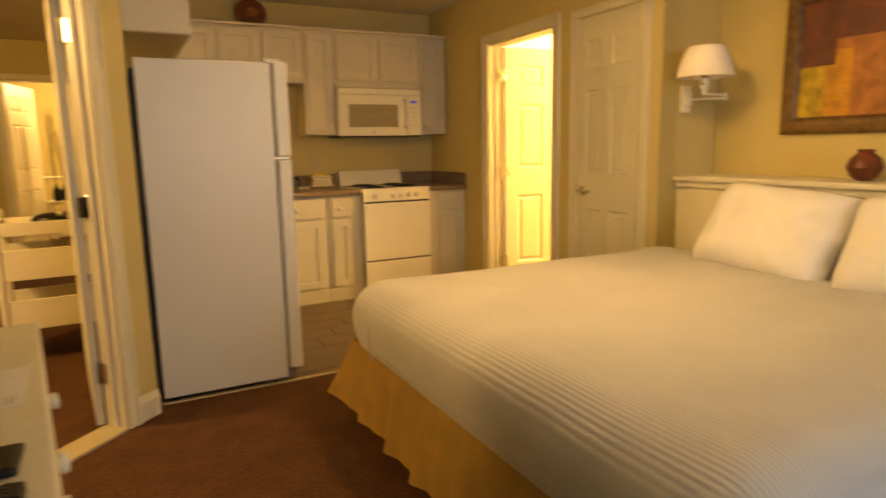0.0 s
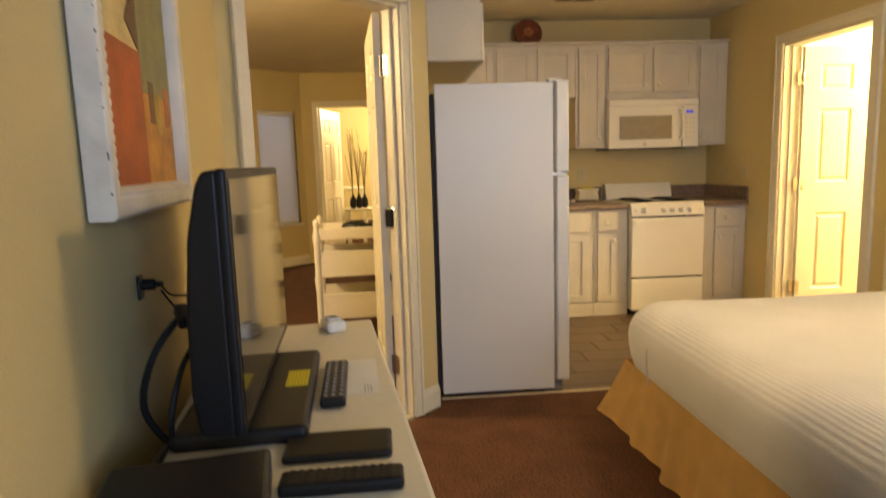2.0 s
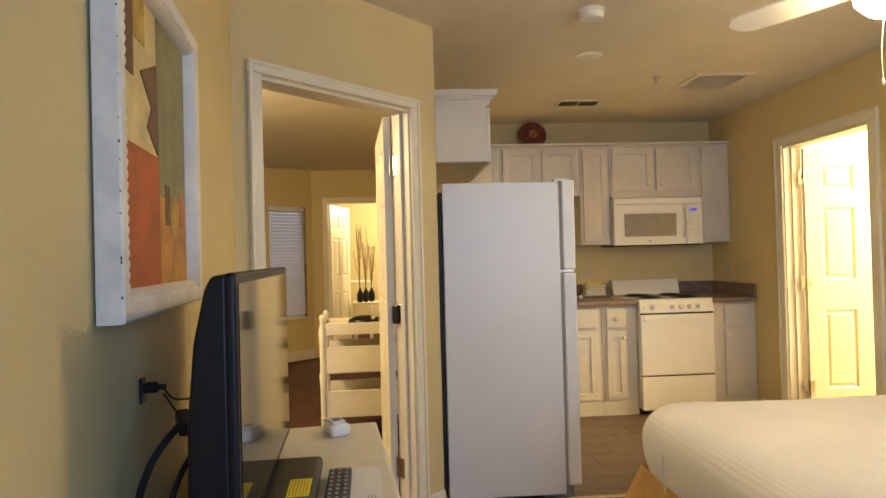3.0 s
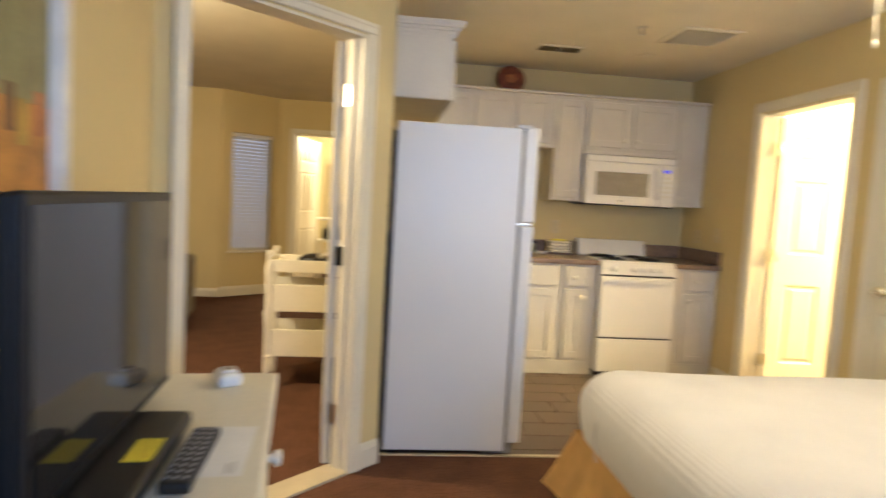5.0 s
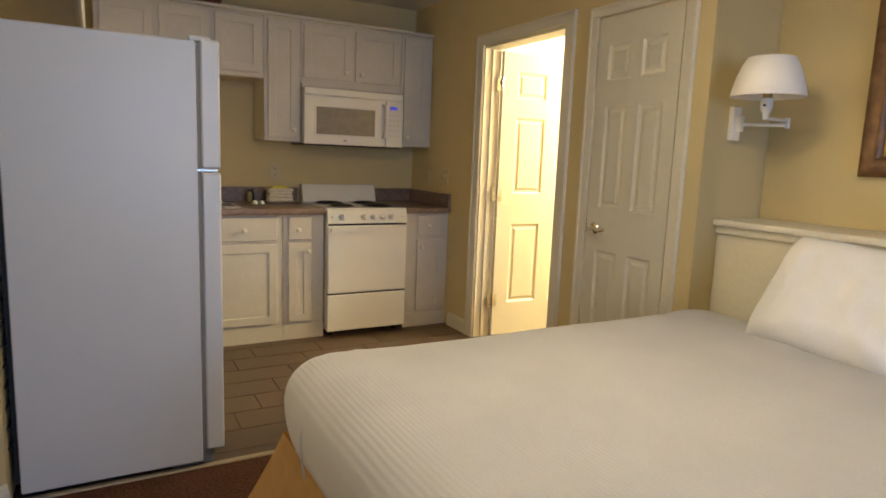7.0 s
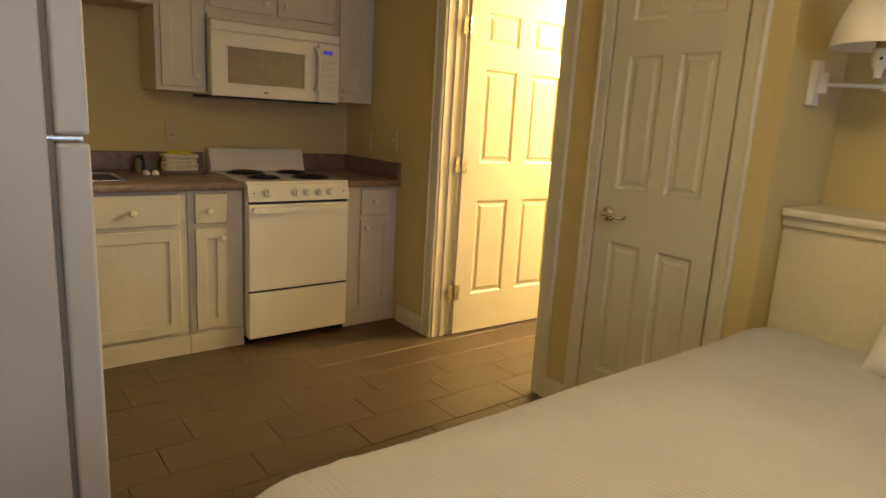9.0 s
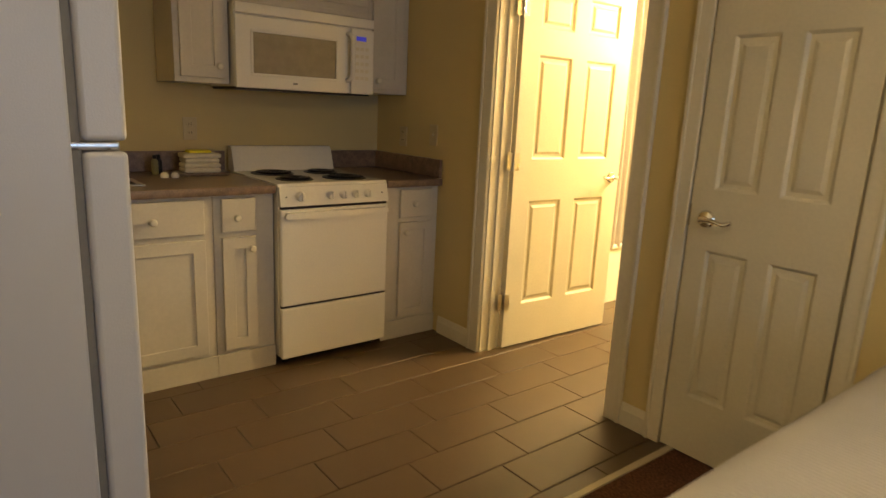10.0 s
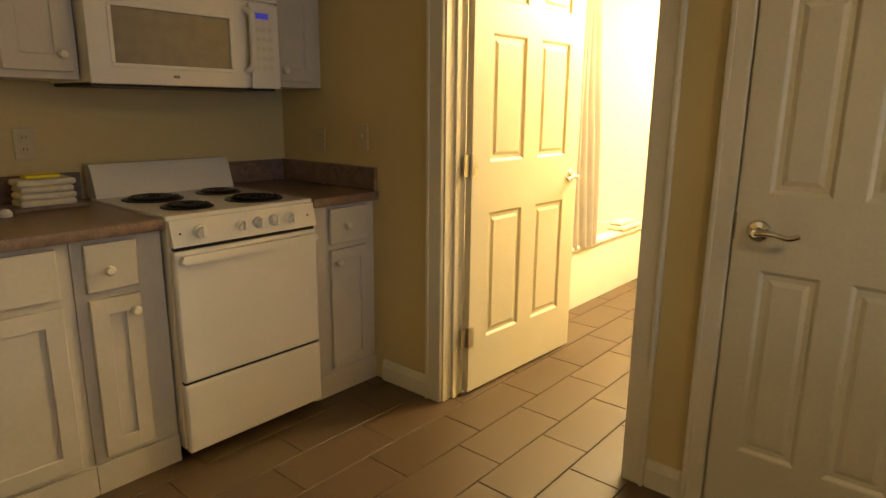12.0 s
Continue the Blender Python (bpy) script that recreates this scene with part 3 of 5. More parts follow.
CF = 5.60
c = cabinet("base_cabinet", "white sink base cabinet with a drawer front", 1.10, 2.445, CF + 0.02, YK - 0.001, 0.10, 0.86, "kitchen base cabinets")
shaker(c, 1.85, 2.405, 0.690, 0.845, CF, "drawer_front", (2.19, 0.762), flat=True)
shaker(c, 1.85, 2.405, 0.125, 0.665, CF, knob_at=(1.885, 0.60))
shaker(c, 1.25, 1.80, 0.125, 0.665, CF)
part("toe_kick", B(1.10, 2.445, CF + 0.010, CF + 0.019, 0, 0.105), M_CAB, c)
c = cabinet("base_cabinet", "narrow white base cabinet with one drawer beside the stove", 2.447, 2.728, CF + 0.02, YK - 0.001, 0.10, 0.86, "kitchen base cabinets")
shaker(c, 2.480, 2.640, 0.690, 0.845, CF, "drawer_front", (2.545, 0.757), flat=True)
shaker(c, 2.480, 2.640, 0.125, 0.665, CF, knob_at=(2.612, 0.61))
part("toe_kick", B(2.447, 2.728, CF + 0.010, CF + 0.019, 0, 0.105), M_CAB, c)
c = cabinet("base_cabinet", "narrow white base cabinet in the kitchen corner", 3.342, XR - 0.002, CF + 0.02, YK - 0.001, 0.10, 0.86, "kitchen base cabinets")
shaker(c, 3.445, 3.655, 0.690, 0.845, CF, "drawer_front", (3.53, 0.767), flat=True)
shaker(c, 3.445, 3.655, 0.125, 0.665, CF, knob_at=(3.475, 0.61), rail=0.045)
part("toe_kick", B(3.342, XR - 0.002, CF + 0.010, CF + 0.019, 0, 0.105), M_CAB, c)

ct = thing("countertop", "brown speckled laminate countertop with an upstand", "countertop")
part("slab", B(1.10, 2.728, CF - 0.022, YK - 0.001, 0.862, 0.90, bevel=0.006), M_COUNTER, ct)
part("backsplash", B(1.10, 2.728, YK - 0.022, YK - 0.002, 0.901, 1.005, bevel=0.004), M_COUNTER, ct)
ct = thing("countertop", "short brown laminate countertop in the corner", "countertop")
part("slab", B(3.342, XR - 0.002, CF - 0.022, YK - 0.001, 0.862, 0.90, bevel=0.006), M_COUNTER, ct)
part("backsplash", B(3.342, XR - 0.022, YK - 0.022, YK - 0.002, 0.901, 1.005, bevel=0.004), M_COUNTER, ct)
part("side_splash", B(XR - 0.022, XR - 0.002, CF - 0.012, YK - 0.002, 0.901, 1.005, bevel=0.004), M_COUNTER, ct)
sk = thing("sink", "small stainless steel sink set in the countertop", "sink", pose(1.98, 5.90, 0.9005))
bm = bmesh.new()
for x0, x1, y0, y1 in ((-0.22, 0.22, -0.18, -0.155), (-0.22, 0.22, 0.155, 0.18), (-0.22, -0.195, -0.155, 0.155), (0.195, 0.22, -0.155, 0.155)):
    box(bm, x0, x1, y0, y1, 0, 0.005, bevel=0.002)
part("rim", bm, M_STEEL, sk)
part("bowl", B(-0.195, 0.195, -0.155, 0.155, 0.0, 0.002), M_COILTOP, sk, "dark sink bowl")

# ---- stove ----
st = thing("stove", "white free-standing electric coil stove with storage drawer", "stove", pose(2.735, 5.553, 0))
part("body", B(0.002, 0.600, 0.035, 0.69, 0.045, 0.885, bevel=0.003), M_APPL2, st)
part("cooktop", B(-0.002, 0.604, 0.03, 0.66, 0.886, 0.905, bevel=0.007, segments=3), M_APPL2, st)
bg = prism([(0.60, 0.905), (0.69, 0.905), (0.69, 1.035), (0.655, 1.035), (0.635, 1.015)], 0.004, 0.598)
bmesh.ops.transform(bg, matrix=Matrix(((0, 1, 0, 0), (1, 0, 0, 0), (0, 0, 1, 0), (0, 0, 0, 1))), verts=bg.verts)
part("backguard", bg, M_APPL2, st)
part("badge", B(0.275, 0.325, 0.638, 0.6395, 1.0, 1.008), M_PRINT, st)
cp = prism([(0.0, 0.800), (0.036, 0.800), (0.036, 0.890), (0.020, 0.890)], 0.004, 0.598)
bmesh.ops.transform(cp, matrix=Matrix(((0, 1, 0, 0), (1, 0, 0, 0), (0, 0, 1, 0), (0, 0, 0, 1))), verts=cp.verts)
panel = part("control_panel", cp, M_APPL2, st)
for k, x in enumerate((0.105, 0.265, 0.335, 0.405, 0.475)):
    r = 0.026 if k == 0 else 0.022
    kn = part("knob", lathe([(r, 0), (r, 0.006), (r * 0.8, 0.010), (r * 0.72, 0.024), (r * 0.6, 0.026), (0, 0.027)], 22, pose(x, 0.0095, 0.845, 102.5, 0, 0)), M_APPL2, panel, "white control knob")
    part("grip", B(x - 0.004, x + 0.004, -0.026, 0.0, 0.845 - r * 0.6, 0.845 + r * 0.75, bevel=0.002), M_APPL2, kn)
for x in (0.035, 0.562):
    part("indicator", lathe([(0.004, 0), (0.003, 0.003)], 10, pose(x, 0.0095, 0.845, 102, 0, 0)), M_COILTOP, panel)
# black bar standing in for the shade in the gap above the oven door
part("door_gap", B(0.012, 0.592, 0.012, 0.034, 0.786, 0.799), M_COILTOP, st)
od = part("oven_door", B(0.003, 0.597, 0.0, 0.034, 0.310, 0.785, bevel=0.008, segments=3), M_APPL2, st)
part("handle", prism([(0.03, 0.742), (0.57, 0.742), (0.585, 0.752), (0.575, 0.772), (0.025, 0.772), (0.015, 0.752)], -0.028, -0.004), M_APPL2, od, "wide white oven handle")
# likewise a black bar as shade between oven door and drawer
part("drawer_gap", B(0.008, 0.594, 0.012, 0.034, 0.300, 0.3095), M_COILTOP, st)
part("drawer", B(0.003, 0.597, 0.0, 0.034, 0.040, 0.299, bevel=0.007, segments=3), M_APPL2, st)
for x, y in ((0.05, 0.08), (0.55, 0.08), (0.05, 0.62), (0.55, 0.62)):
    part("foot", lathe([(0.018, 0), (0.018, 0.02), (0.008, 0.022), (0.008, 0.05)], 14, pose(x, y, 0)), M_BLACK, st)
for x, y, r in ((0.16, 0.19, 0.075), (0.44, 0.19, 0.095), (0.16, 0.46, 0.095), (0.44, 0.46, 0.075)):
    bu = part("burner_bowl", lathe([(r + 0.018, 0), (r + 0.018, 0.003), (r + 0.010, 0.0045), (r, 0.003), (0, 0.003)], 32, pose(x, y, 0.905)), M_COILTOP, st, "dark drip bowl")
    turns, steps = 4, 90
    pts = [(x + (0.018 + (r - 0.018) * i / steps) * math.cos(2 * math.pi * turns * i / steps), y + (0.018 + (r - 0.018) * i / steps) * math.sin(2 * math.pi * turns * i / steps), 0.914) for i in range(0, steps + 1, 2)]
    bm = bmesh.new()
    prev = None
    for i, pnt in enumerate(pts):
        ring = []
        cx, cy = pnt[0] - x, pnt[1] - y
        l = math.hypot(cx, cy)
        for k in range(6):
            a = 2 * math.pi * k / 6
            ring.append(bm.verts.new((pnt[0] + 0.006 * math.cos(a) * cx / l, pnt[1] + 0.006 * math.cos(a) * cy / l, pnt[2] + 0.005 * math.sin(a))))
        if prev:
            for k in range(6):
                bm.faces.new((prev[k], prev[(k + 1) % 6], ring[(k + 1) % 6], ring[k]))
        prev = ring
    part("burner_coil", bm, M_COILTOP, bu, "black spiral heating coil")

# ---- microwave ----
mw = thing("microwave", "white over-the-range microwave under the wall cabinet", "microwave", pose(2.668, 5.89, 1.33))
part("body", B(0.0, 0.764, 0.02, 0.385, 0.012, 0.402, bevel=0.003), M_APPL2, mw)
part("grille", B(0.0, 0.764, 0.0, 0.02, 0.352, 0.402, bevel=0.006), M_APPL2, mw)
part("base_plate", B(0.01, 0.754, 0.03, 0.38, 0.0, 0.0115), M_COILTOP, mw, "dark underside plate")
dr = frame_ring((0.0, 0.605, 0.008, 0.345), (0.085, 0.535, 0.075, 0.275), 0.0, 0.02, 0.004)
door = part("oven_door", dr, M_APPL2, mw)
part("window", B(0.08, 0.54, 0.006, 0.014, 0.07, 0.28), M_MESHW, door, "greyish mesh window")
part("window_trim", B(0.075, 0.545, -0.004, 0.003, 0.270, 0.284, bevel=0.002), M_APPL2, door)
part("window_trim", B(0.075, 0.545, -0.004, 0.003, 0.066, 0.080, bevel=0.002), M_APPL2, door)
part("window_trim", B(0.072, 0.086, -0.004, 0.003, 0.0805, 0.2695, bevel=0.002), M_APPL2, door)
part("window_trim", B(0.534, 0.548, -0.004, 0.003, 0.0805, 0.2695, bevel=0.002), M_APPL2, door)
part("badge", B(0.29, 0.315, -0.001, 0.001, 0.035, 0.045), M_PRINT, door)
part("handle", tube([(0.600, 0.0, 0.075), (0.612, -0.035, 0.10), (0.612, -0.042, 0.19), (0.612, -0.035, 0.29), (0.600, 0.0, 0.315)], 0.013), M_APPL2, door, "curved white pull handle")
cpn = part("control_panel", B(0.628, 0.764, 0.0, 0.02, 0.008, 0.345, bevel=0.004), M_APPL2, mw)
part("display", B(0.655, 0.715, -0.0015, 0.001, 0.285, 0.308), M_LCD, cpn, "small lit blue display")
for r_ in range(5):
    for q_ in range(3):
        part("button", B(0.650 + 0.030 * q_, 0.672 + 0.030 * q_, -0.0012, 0.001, 0.235 - 0.038 * r_, 0.252 - 0.038 * r_), M_TRIM, cpn)

# ---- refrigerator ----
fr = thing("refrigerator", "white two-door top-freezer refrigerator seen from its side", "refrigerator", pose(1.100, 4.013, 0))
part("body", B(0.0, 0.612, 0.0, 0.72, 0.03, 1.665, bevel=0.005, segments=3), M_APPL, fr)
part("gasket", B(0.612, 0.626, 0.006, 0.71, 0.07, 1.655), M_GASKET, fr, "grey door gasket")
part("back_panel", B(-0.018, 0.0, 0.03, 0.69, 0.06, 1.62), M_COIL, fr, "black rear panel")
for k in range(18):
    part("condenser_coil", B(-0.030, -0.022, 0.012, 0.70, 0.20 + 0.075 * k, 0.207 + 0.075 * k), M_COIL, fr)
part("freezer_door", B(0.626, 0.695, -0.004, 0.724, 1.203, 1.672, bevel=0.009, segments=4), M_APPL, fr)
part("fresh_food_door", B(0.626, 0.695, -0.004, 0.724, 0.075, 1.185, bevel=0.009, segments=4), M_APPL, fr)
hg = part("middle_hinge", B(0.600, 0.684, 0.004, 0.06, 1.187, 1.201, bevel=0.003), M_STEEL, fr, "steel middle hinge bracket")
part("hinge_pin", lathe([(0.010, -0.008), (0.010, 0.010)], 14, pose(0.655, 0.028, 1.194)), M_STEEL, hg)
part("top_hinge", B(0.590, 0.665, 0.010, 0.06, 1.666, 1.685, bevel=0.005), M_APPL, fr)
part("kick_grille", B(0.50, 0.66, 0.02, 0.70, 0.012, 0.070, bevel=0.004), M_GASKET, fr)
for x, y in ((0.05, 0.05), (0.55, 0.05), (0.05, 0.66), (0.55, 0.66)):
    part("foot", lathe([(0.02, 0), (0.02, 0.032)], 12, pose(x, y, 0)), M_BLACK, fr)

# ---- bed ----
BX0, BX1, BY0, BY1 = 1.855, 3.82, 1.36, 3.405


def coverlet():
    """A made-up mattress: rounded top edges, bulging sides and soft unevenness."""
    bm = bmesh.new()
    nx, ny, r = 90, 90, 0.15
    top, low = 0.664, 0.325
    cx, cy, hx, hy = (BX0 + BX1) / 2, (BY0 + BY1) / 2, (BX1 - BX0) / 2, (BY1 - BY0) / 2

    def fall(d):
        # distance along the cloth past the flat part, turned into outward and downward way
        if d <= 0:
            return 0.0, 0.0
        arc = r * math.pi / 2
        if d < arc:
            return r * math.sin(d / r), r * (1 - math.cos(d / r))
        over = d - arc
        return r - 0.25 * over * over / 0.2, r + over
    depth = r * math.pi / 2 + (top - low - r)
    grid = []
    for i in range(nx + 1):
        row = []
        for j in range(ny + 1):
            u = (2 * i / nx - 1) * (hx - r + depth)
            v = (2 * j / ny - 1) * (hy - r + depth)
            du, dv = abs(u) - (hx - r), abs(v) - (hy - r)
            if du > 0 and dv > 0:
                d = max(du, dv)
                ang = math.atan2(dv, du)
                o, dn = fall(d)
                ox, oy = o * math.cos(ang) ** 0.6, o * math.sin(ang) ** 0.6
            else:
                ox, dx_ = fall(du)
                oy, dy_ = fall(dv)
                dn = dx_ + dy_
            x = cx + math.copysign(min(abs(u), hx - r) + ox, u)
            y = cy + math.copysign(min(abs(v), hy - r) + oy, v)
            z = top - dn
            z += 0.006 * noise.noise(Vector((x * 2.2, y * 2.2, 0))) + 0.003 * noise.noise(Vector((x * 6, y * 5, 3)))
            if x > BX1 - 0.35:
                z += 0.015 * noise.noise(Vector((x * 6, y * 7, 5)))
            for hem in (1.985, 2.035, 2.085):
                z += 0.0035 * math.exp(-((x - hem) / 0.009) ** 2)
            row.append(bm.verts.new((x, y, z)))
        grid.append(row)
    for i in range(nx):
        for j in range(ny):
            bm.faces.new((grid[i][j], grid[i + 1][j], grid[i + 1][j + 1], grid[i][j + 1]))
    bmesh.ops.solidify(bm, geom=bm.faces[:], thickness=0.008)
    return bm


bed = thing("bed", "king-size bed with a box base and mattress", "bed")
part("box_spring", B(BX0 + 0.06, BX1 - 0.01, BY0 + 0.06, BY1 - 0.06, 0.06, 0.36, bevel=0.02), M_SKIRT, bed)
part("mattress", B(BX0 + 0.04, BX1 - 0.01, BY0 + 0.04, BY1 - 0.04, 0.361, 0.60, bevel=0.06, segments=3), M_SHEET, bed)
for x in (BX0 + 0.2, BX1 - 0.2):
    for y in (BY0 + 0.2, BY1 - 0.2):
        part("leg", lathe([(0.025, 0), (0.03, 0.06)], 12, pose(x, y, 0)), M_BLACK, bed)
cov = thing("bed_coverlet", "white satin-striped coverlet pulled smooth over the mattress", "bedspread")
part("cloth", coverlet(), M_SHEET, cov)
for yy in (BY1 - 0.30, BY0 + 0.30):
    part("corner_seam", tube([(BX0 + 0.042, yy, 0.600), (BX0 + 0.012, yy + 0.01, 0.55), (BX0 - 0.001, yy + 0.015, 0.50), (BX0 - 0.001, yy + 0.02, 0.44), (BX0 + 0.010, yy + 0.02, 0.36)], 0.003, 6), M_PILLOW, cov, "raised white seam at the bed foot")


def skirt():
    """Gathered cloth round the foot and the two long sides of the bed, ending above the carpet and flaring at the corners."""
    bm = bmesh.new()
    a = [(BX1 - 0.05, BY1 - 0.025), (BX0 + 0.03, BY1 - 0.025), (BX0 + 0.03, BY0 + 0.025), (BX1 - 0.05, BY0 + 0.025)]
    outs = [(0.0, 1.0), (-1.0, 0.0), (0.0, -1.0)]
    step, path = 0.013, []
    for k, ((x0, y0), (x1, y1)) in enumerate(zip(a, a[1:])):
        length = math.hypot(x1 - x0, y1 - y0)
        for i in range(int(length / step)):
            d = i * step
            nx_, ny_ = outs[k]
            flare = 0.0
            for near, other in ((d, k - 1), (length - d, k + 1)):
                if 0 <= other < 3 and near < 0.26:
                    f = (1 - near / 0.26) ** 2
                    nx_, ny_ = nx_ + outs[other][0] * f, ny_ + outs[other][1] * f
                    flare = f
            path.append((x0 + (x1 - x0) * d / length, y0 + (y1 - y0) * d / length, nx_, ny_, flare))
    rows, cols = 9, []
    for i, (x, y, ox, oy, flare) in enumerate(path):
        s = i * step
        col = []
        for j in range(rows + 1):
            v = j / rows
            gather = 0.016 * math.sin(s * 19 + 1.6 * math.sin(s * 5.1)) + 0.007 * math.sin(s * 47 + 2) + 0.028 * noise.noise(Vector((s * 2.3, 0, 7)))
            out = 0.012 + v ** 1.1 * (gather * (1 - 0.6 * flare) + 0.055 + 0.05 * flare)
            z = 0.385 - (0.285 - 0.02 * flare) * v + 0.025 * v * noise.noise(Vector((s * 2.6, 3, 1)))
            col.append(bm.verts.new((x + ox * out, y + oy * out, z)))
        cols.append(col)
    for c0, c1 in zip(cols, cols[1:]):
        for j in range(rows):
            bm.faces.new((c0[j], c1[j], c1[j + 1], c0[j + 1]))
    bmesh.ops.solidify(bm, geom=bm.faces[:], thickness=0.003)
    return bm


sk_ = thing("bed_skirt", "tan gathered fabric bed skirt flaring at the corners", "bed skirt")
part("cloth", skirt(), M_SKIRT, sk_)


def pillow(w, d, h, seed):
    bm = bmesh.new()
    n = 36
    for s in (1, -1):
        grid = []
        for i in range(n + 1):
            row = []
            for j in range(n + 1):
                u, v = 2 * i / n - 1, 2 * j / n - 1
                t = max(0.0, (1 - u ** 4)) ** 0.45 * max(0.0, (1 - v ** 4)) ** 0.45
                pinch = 1 - 0.06 * (1 - abs(v)) * abs(u) ** 3 - 0.03 * (1 - u * u)
                pin2 = 1 - 0.05 * (1 - abs(u)) * abs(v) ** 3
                wr = 0.020 * noise.noise(Vector((u * 3.1 + seed, v * 2.2, s))) + 0.012 * noise.noise(Vector((u * 8 + 2 * v, v * 2.5 + seed, s))) + 0.004 * noise.noise(Vector((u * 19 + 5 * v, v * 6 + seed, s)))
                row.append(bm.verts.new((w / 2 * u * pin2, d / 2 * v * pinch, s * (h / 2 * t + wr * t) + (0.0 if t else 0))))
            grid.append(row)
        for i in range(n):
            for j in range(n):
                bm.faces.new((grid[i][j], grid[i + 1][j], grid[i + 1][j + 1], grid[i][j + 1]))
    bmesh.ops.remove_doubles(bm, verts=bm.verts, dist=0.0008)
    return bm


for k, (y, lean, seed) in enumerate(((2.62, 57, 0.0), (1.94, 56, 4.0))):
    pl = thing("pillow", "plump white pillow leaning on the headboard ledge", "pillow", pose(3.645, y, 0.815, 0, -lean, 0) @ pose(0, 0, 0, 0, 0, 90 + (3 if k else -4)), group="bed pillows")
    part("pillowcase", pillow(0.66, 0.46, 0.22, seed), M_PILLOW, pl)

# headboard ledge
hb = thing("headboard", "white built-in panel headboard with a moulded ledge", "headboard")
part("panel", B(3.855, 4.149, 0.88, NICHE - 0.004, 0, 1.02), M_TRIM, hb)
part("ledge", B(3.815, 4.149, 0.88, NICHE - 0.004, 1.021, 1.05, bevel=0.006), M_TRIM, hb)
part("moulding", B(3.837, 3.8545, 0.88, NICHE - 0.004, 0.985, 1.0205, bevel=0.006), M_TRIM, hb)
vs = thing("vase", "small dark red-brown round vase on the ledge", "vase", pose(3.98, 2.42, 1.0505))
part("vessel", lathe([(0.03, 0), (0.055, 0.02), (0.075, 0.06), (0.06, 0.10), (0.03, 0.125), (0.035, 0.14), (0.028, 0.14), (0.02, 0.12)], 28), M_WOOD, vs)

# swing-arm wall lamp
lp = thing("swing_arm_lamp", "white swing-arm wall lamp with a fabric shade", "wall lamp", pose(3.885, NICHE, 1.475))
part("wall_plate", B(-0.03, 0.03, -0.024, -0.001, -0.075, 0.075, bevel=0.006), M_APPL2, lp)
part("bracket", B(-0.011, 0.011, -0.055, -0.025, -0.035, 0.035, bevel=0.004), M_APPL2, lp)
part("arm", tube([(0, -0.048, -0.004), (0.115, -0.185, -0.004)], 0.0075), M_APPL2, lp)
part("joint", lathe([(0.011, -0.022), (0.012, 0.0), (0.011, 0.022)], 14, pose(0.115, -0.185, 0.004)), M_APPL2, lp)
part("arm", tube([(0.115, -0.185, 0.012), (-0.105, -0.230, 0.012)], 0.0075), M_APPL2, lp)
part("socket", lathe([(0.010, 0.005), (0.013, 0.03), (0.020, 0.04), (0.024, 0.055), (0.024, 0.09)], 18, pose(-0.105, -0.230, 0)), M_APPL2, lp)
part("switch_key", tube([(-0.105, -0.230, 0.060), (-0.145, -0.245, 0.060)], 0.004), M_BLACK, lp, "small black switch key")
part("bulb_cap", lathe([(0.019, 0.09), (0.019, 0.112)], 16, pose(-0.105, -0.230, 0)), M_BRASS, lp, "brass bulb cap")
sh = bmesh.new()
prof = [(0.142, 0.095), (0.136, 0.13), (0.122, 0.18), (0.104, 0.225), (0.088, 0.250), (0.086, 0.250), (0.102, 0.224), (0.119, 0.18), (0.133, 0.13), (0.139, 0.095), (0.142, 0.095)]
rings = [[sh.verts.new((-0.105 + r * math.cos(2 * math.pi * k / 40), -0.230 + r * math.sin(2 * math.pi * k / 40), z)) for k in range(40)] for r, z in prof[:-1]]
for a, c in zip(rings, rings[1:] + rings[:1]):
    for k in range(40):
        sh.faces.new((a[k], a[(k + 1) % 40], c[(k + 1) % 40], c[k]))
part("shade", sh, M_SHADE, lp, "off-white fabric shade")


# ---- framed paintings ----
def frame_bars(t, w, h, bar, depth, mat, steps):
    """Mitred frame of several stepped mouldings in the plane y = 0 .. -depth, centred on x, from z = 0."""
    bm = bmesh.new()
    outline = [(0, 0)] + steps + [(bar, 0)]
    corners = []
    for inset, out in outline:
        corners.append([bm.verts.new((sx * (w / 2 - inset), -out, zz)) for sx, zz in ((-1, inset), (1, inset), (1, h - inset), (-1, h - inset))])
    for a, c in zip(corners, corners[1:]):
        for k in range(4):
            bm.faces.new((a[k], a[(k + 1) % 4], c[(k + 1) % 4], c[k]))
    return part("frame", bm, mat, t)


def patch(t, x0, x1, z0, z1, mat, y=-0.0125):
    return part("colour_field", B(x0, x1, y, -0.010, z0, z1), mat, t)


pw, ph = 0.58, 0.60
pic = thing("painting", "abstract red, gold and green painting in a distressed white frame", "painting", WALL_FACE @ pose(0.305, -0.004, 1.205))
frame_bars(pic, pw, ph, 0.047, 0.045, M_WFRAME, [(0.0, 0.034), (0.004, 0.038), (0.028, 0.036), (0.032, 0.030), (0.038, 0.033), (0.045, 0.022), (0.047, 0.012)])
part("canvas", B(-pw / 2 + 0.045, pw / 2 - 0.045, -0.010, -0.001, 0.045, ph - 0.045), M_CREAM, pic)
patch(pic, -0.244, 0.02, 0.046, 0.285, M_RED)
patch(pic, 0.021, 0.244, 0.046, 0.215, M_ORANGE)
patch(pic, 0.021, 0.244, 0.216, 0.554, M_GREEN)
patch(pic, -0.244, -0.13, 0.40, 0.554, M_BROWN, -0.0118)
patch(pic, -0.129, -0.06, 0.47, 0.554, M_OCHRE, -0.0119)
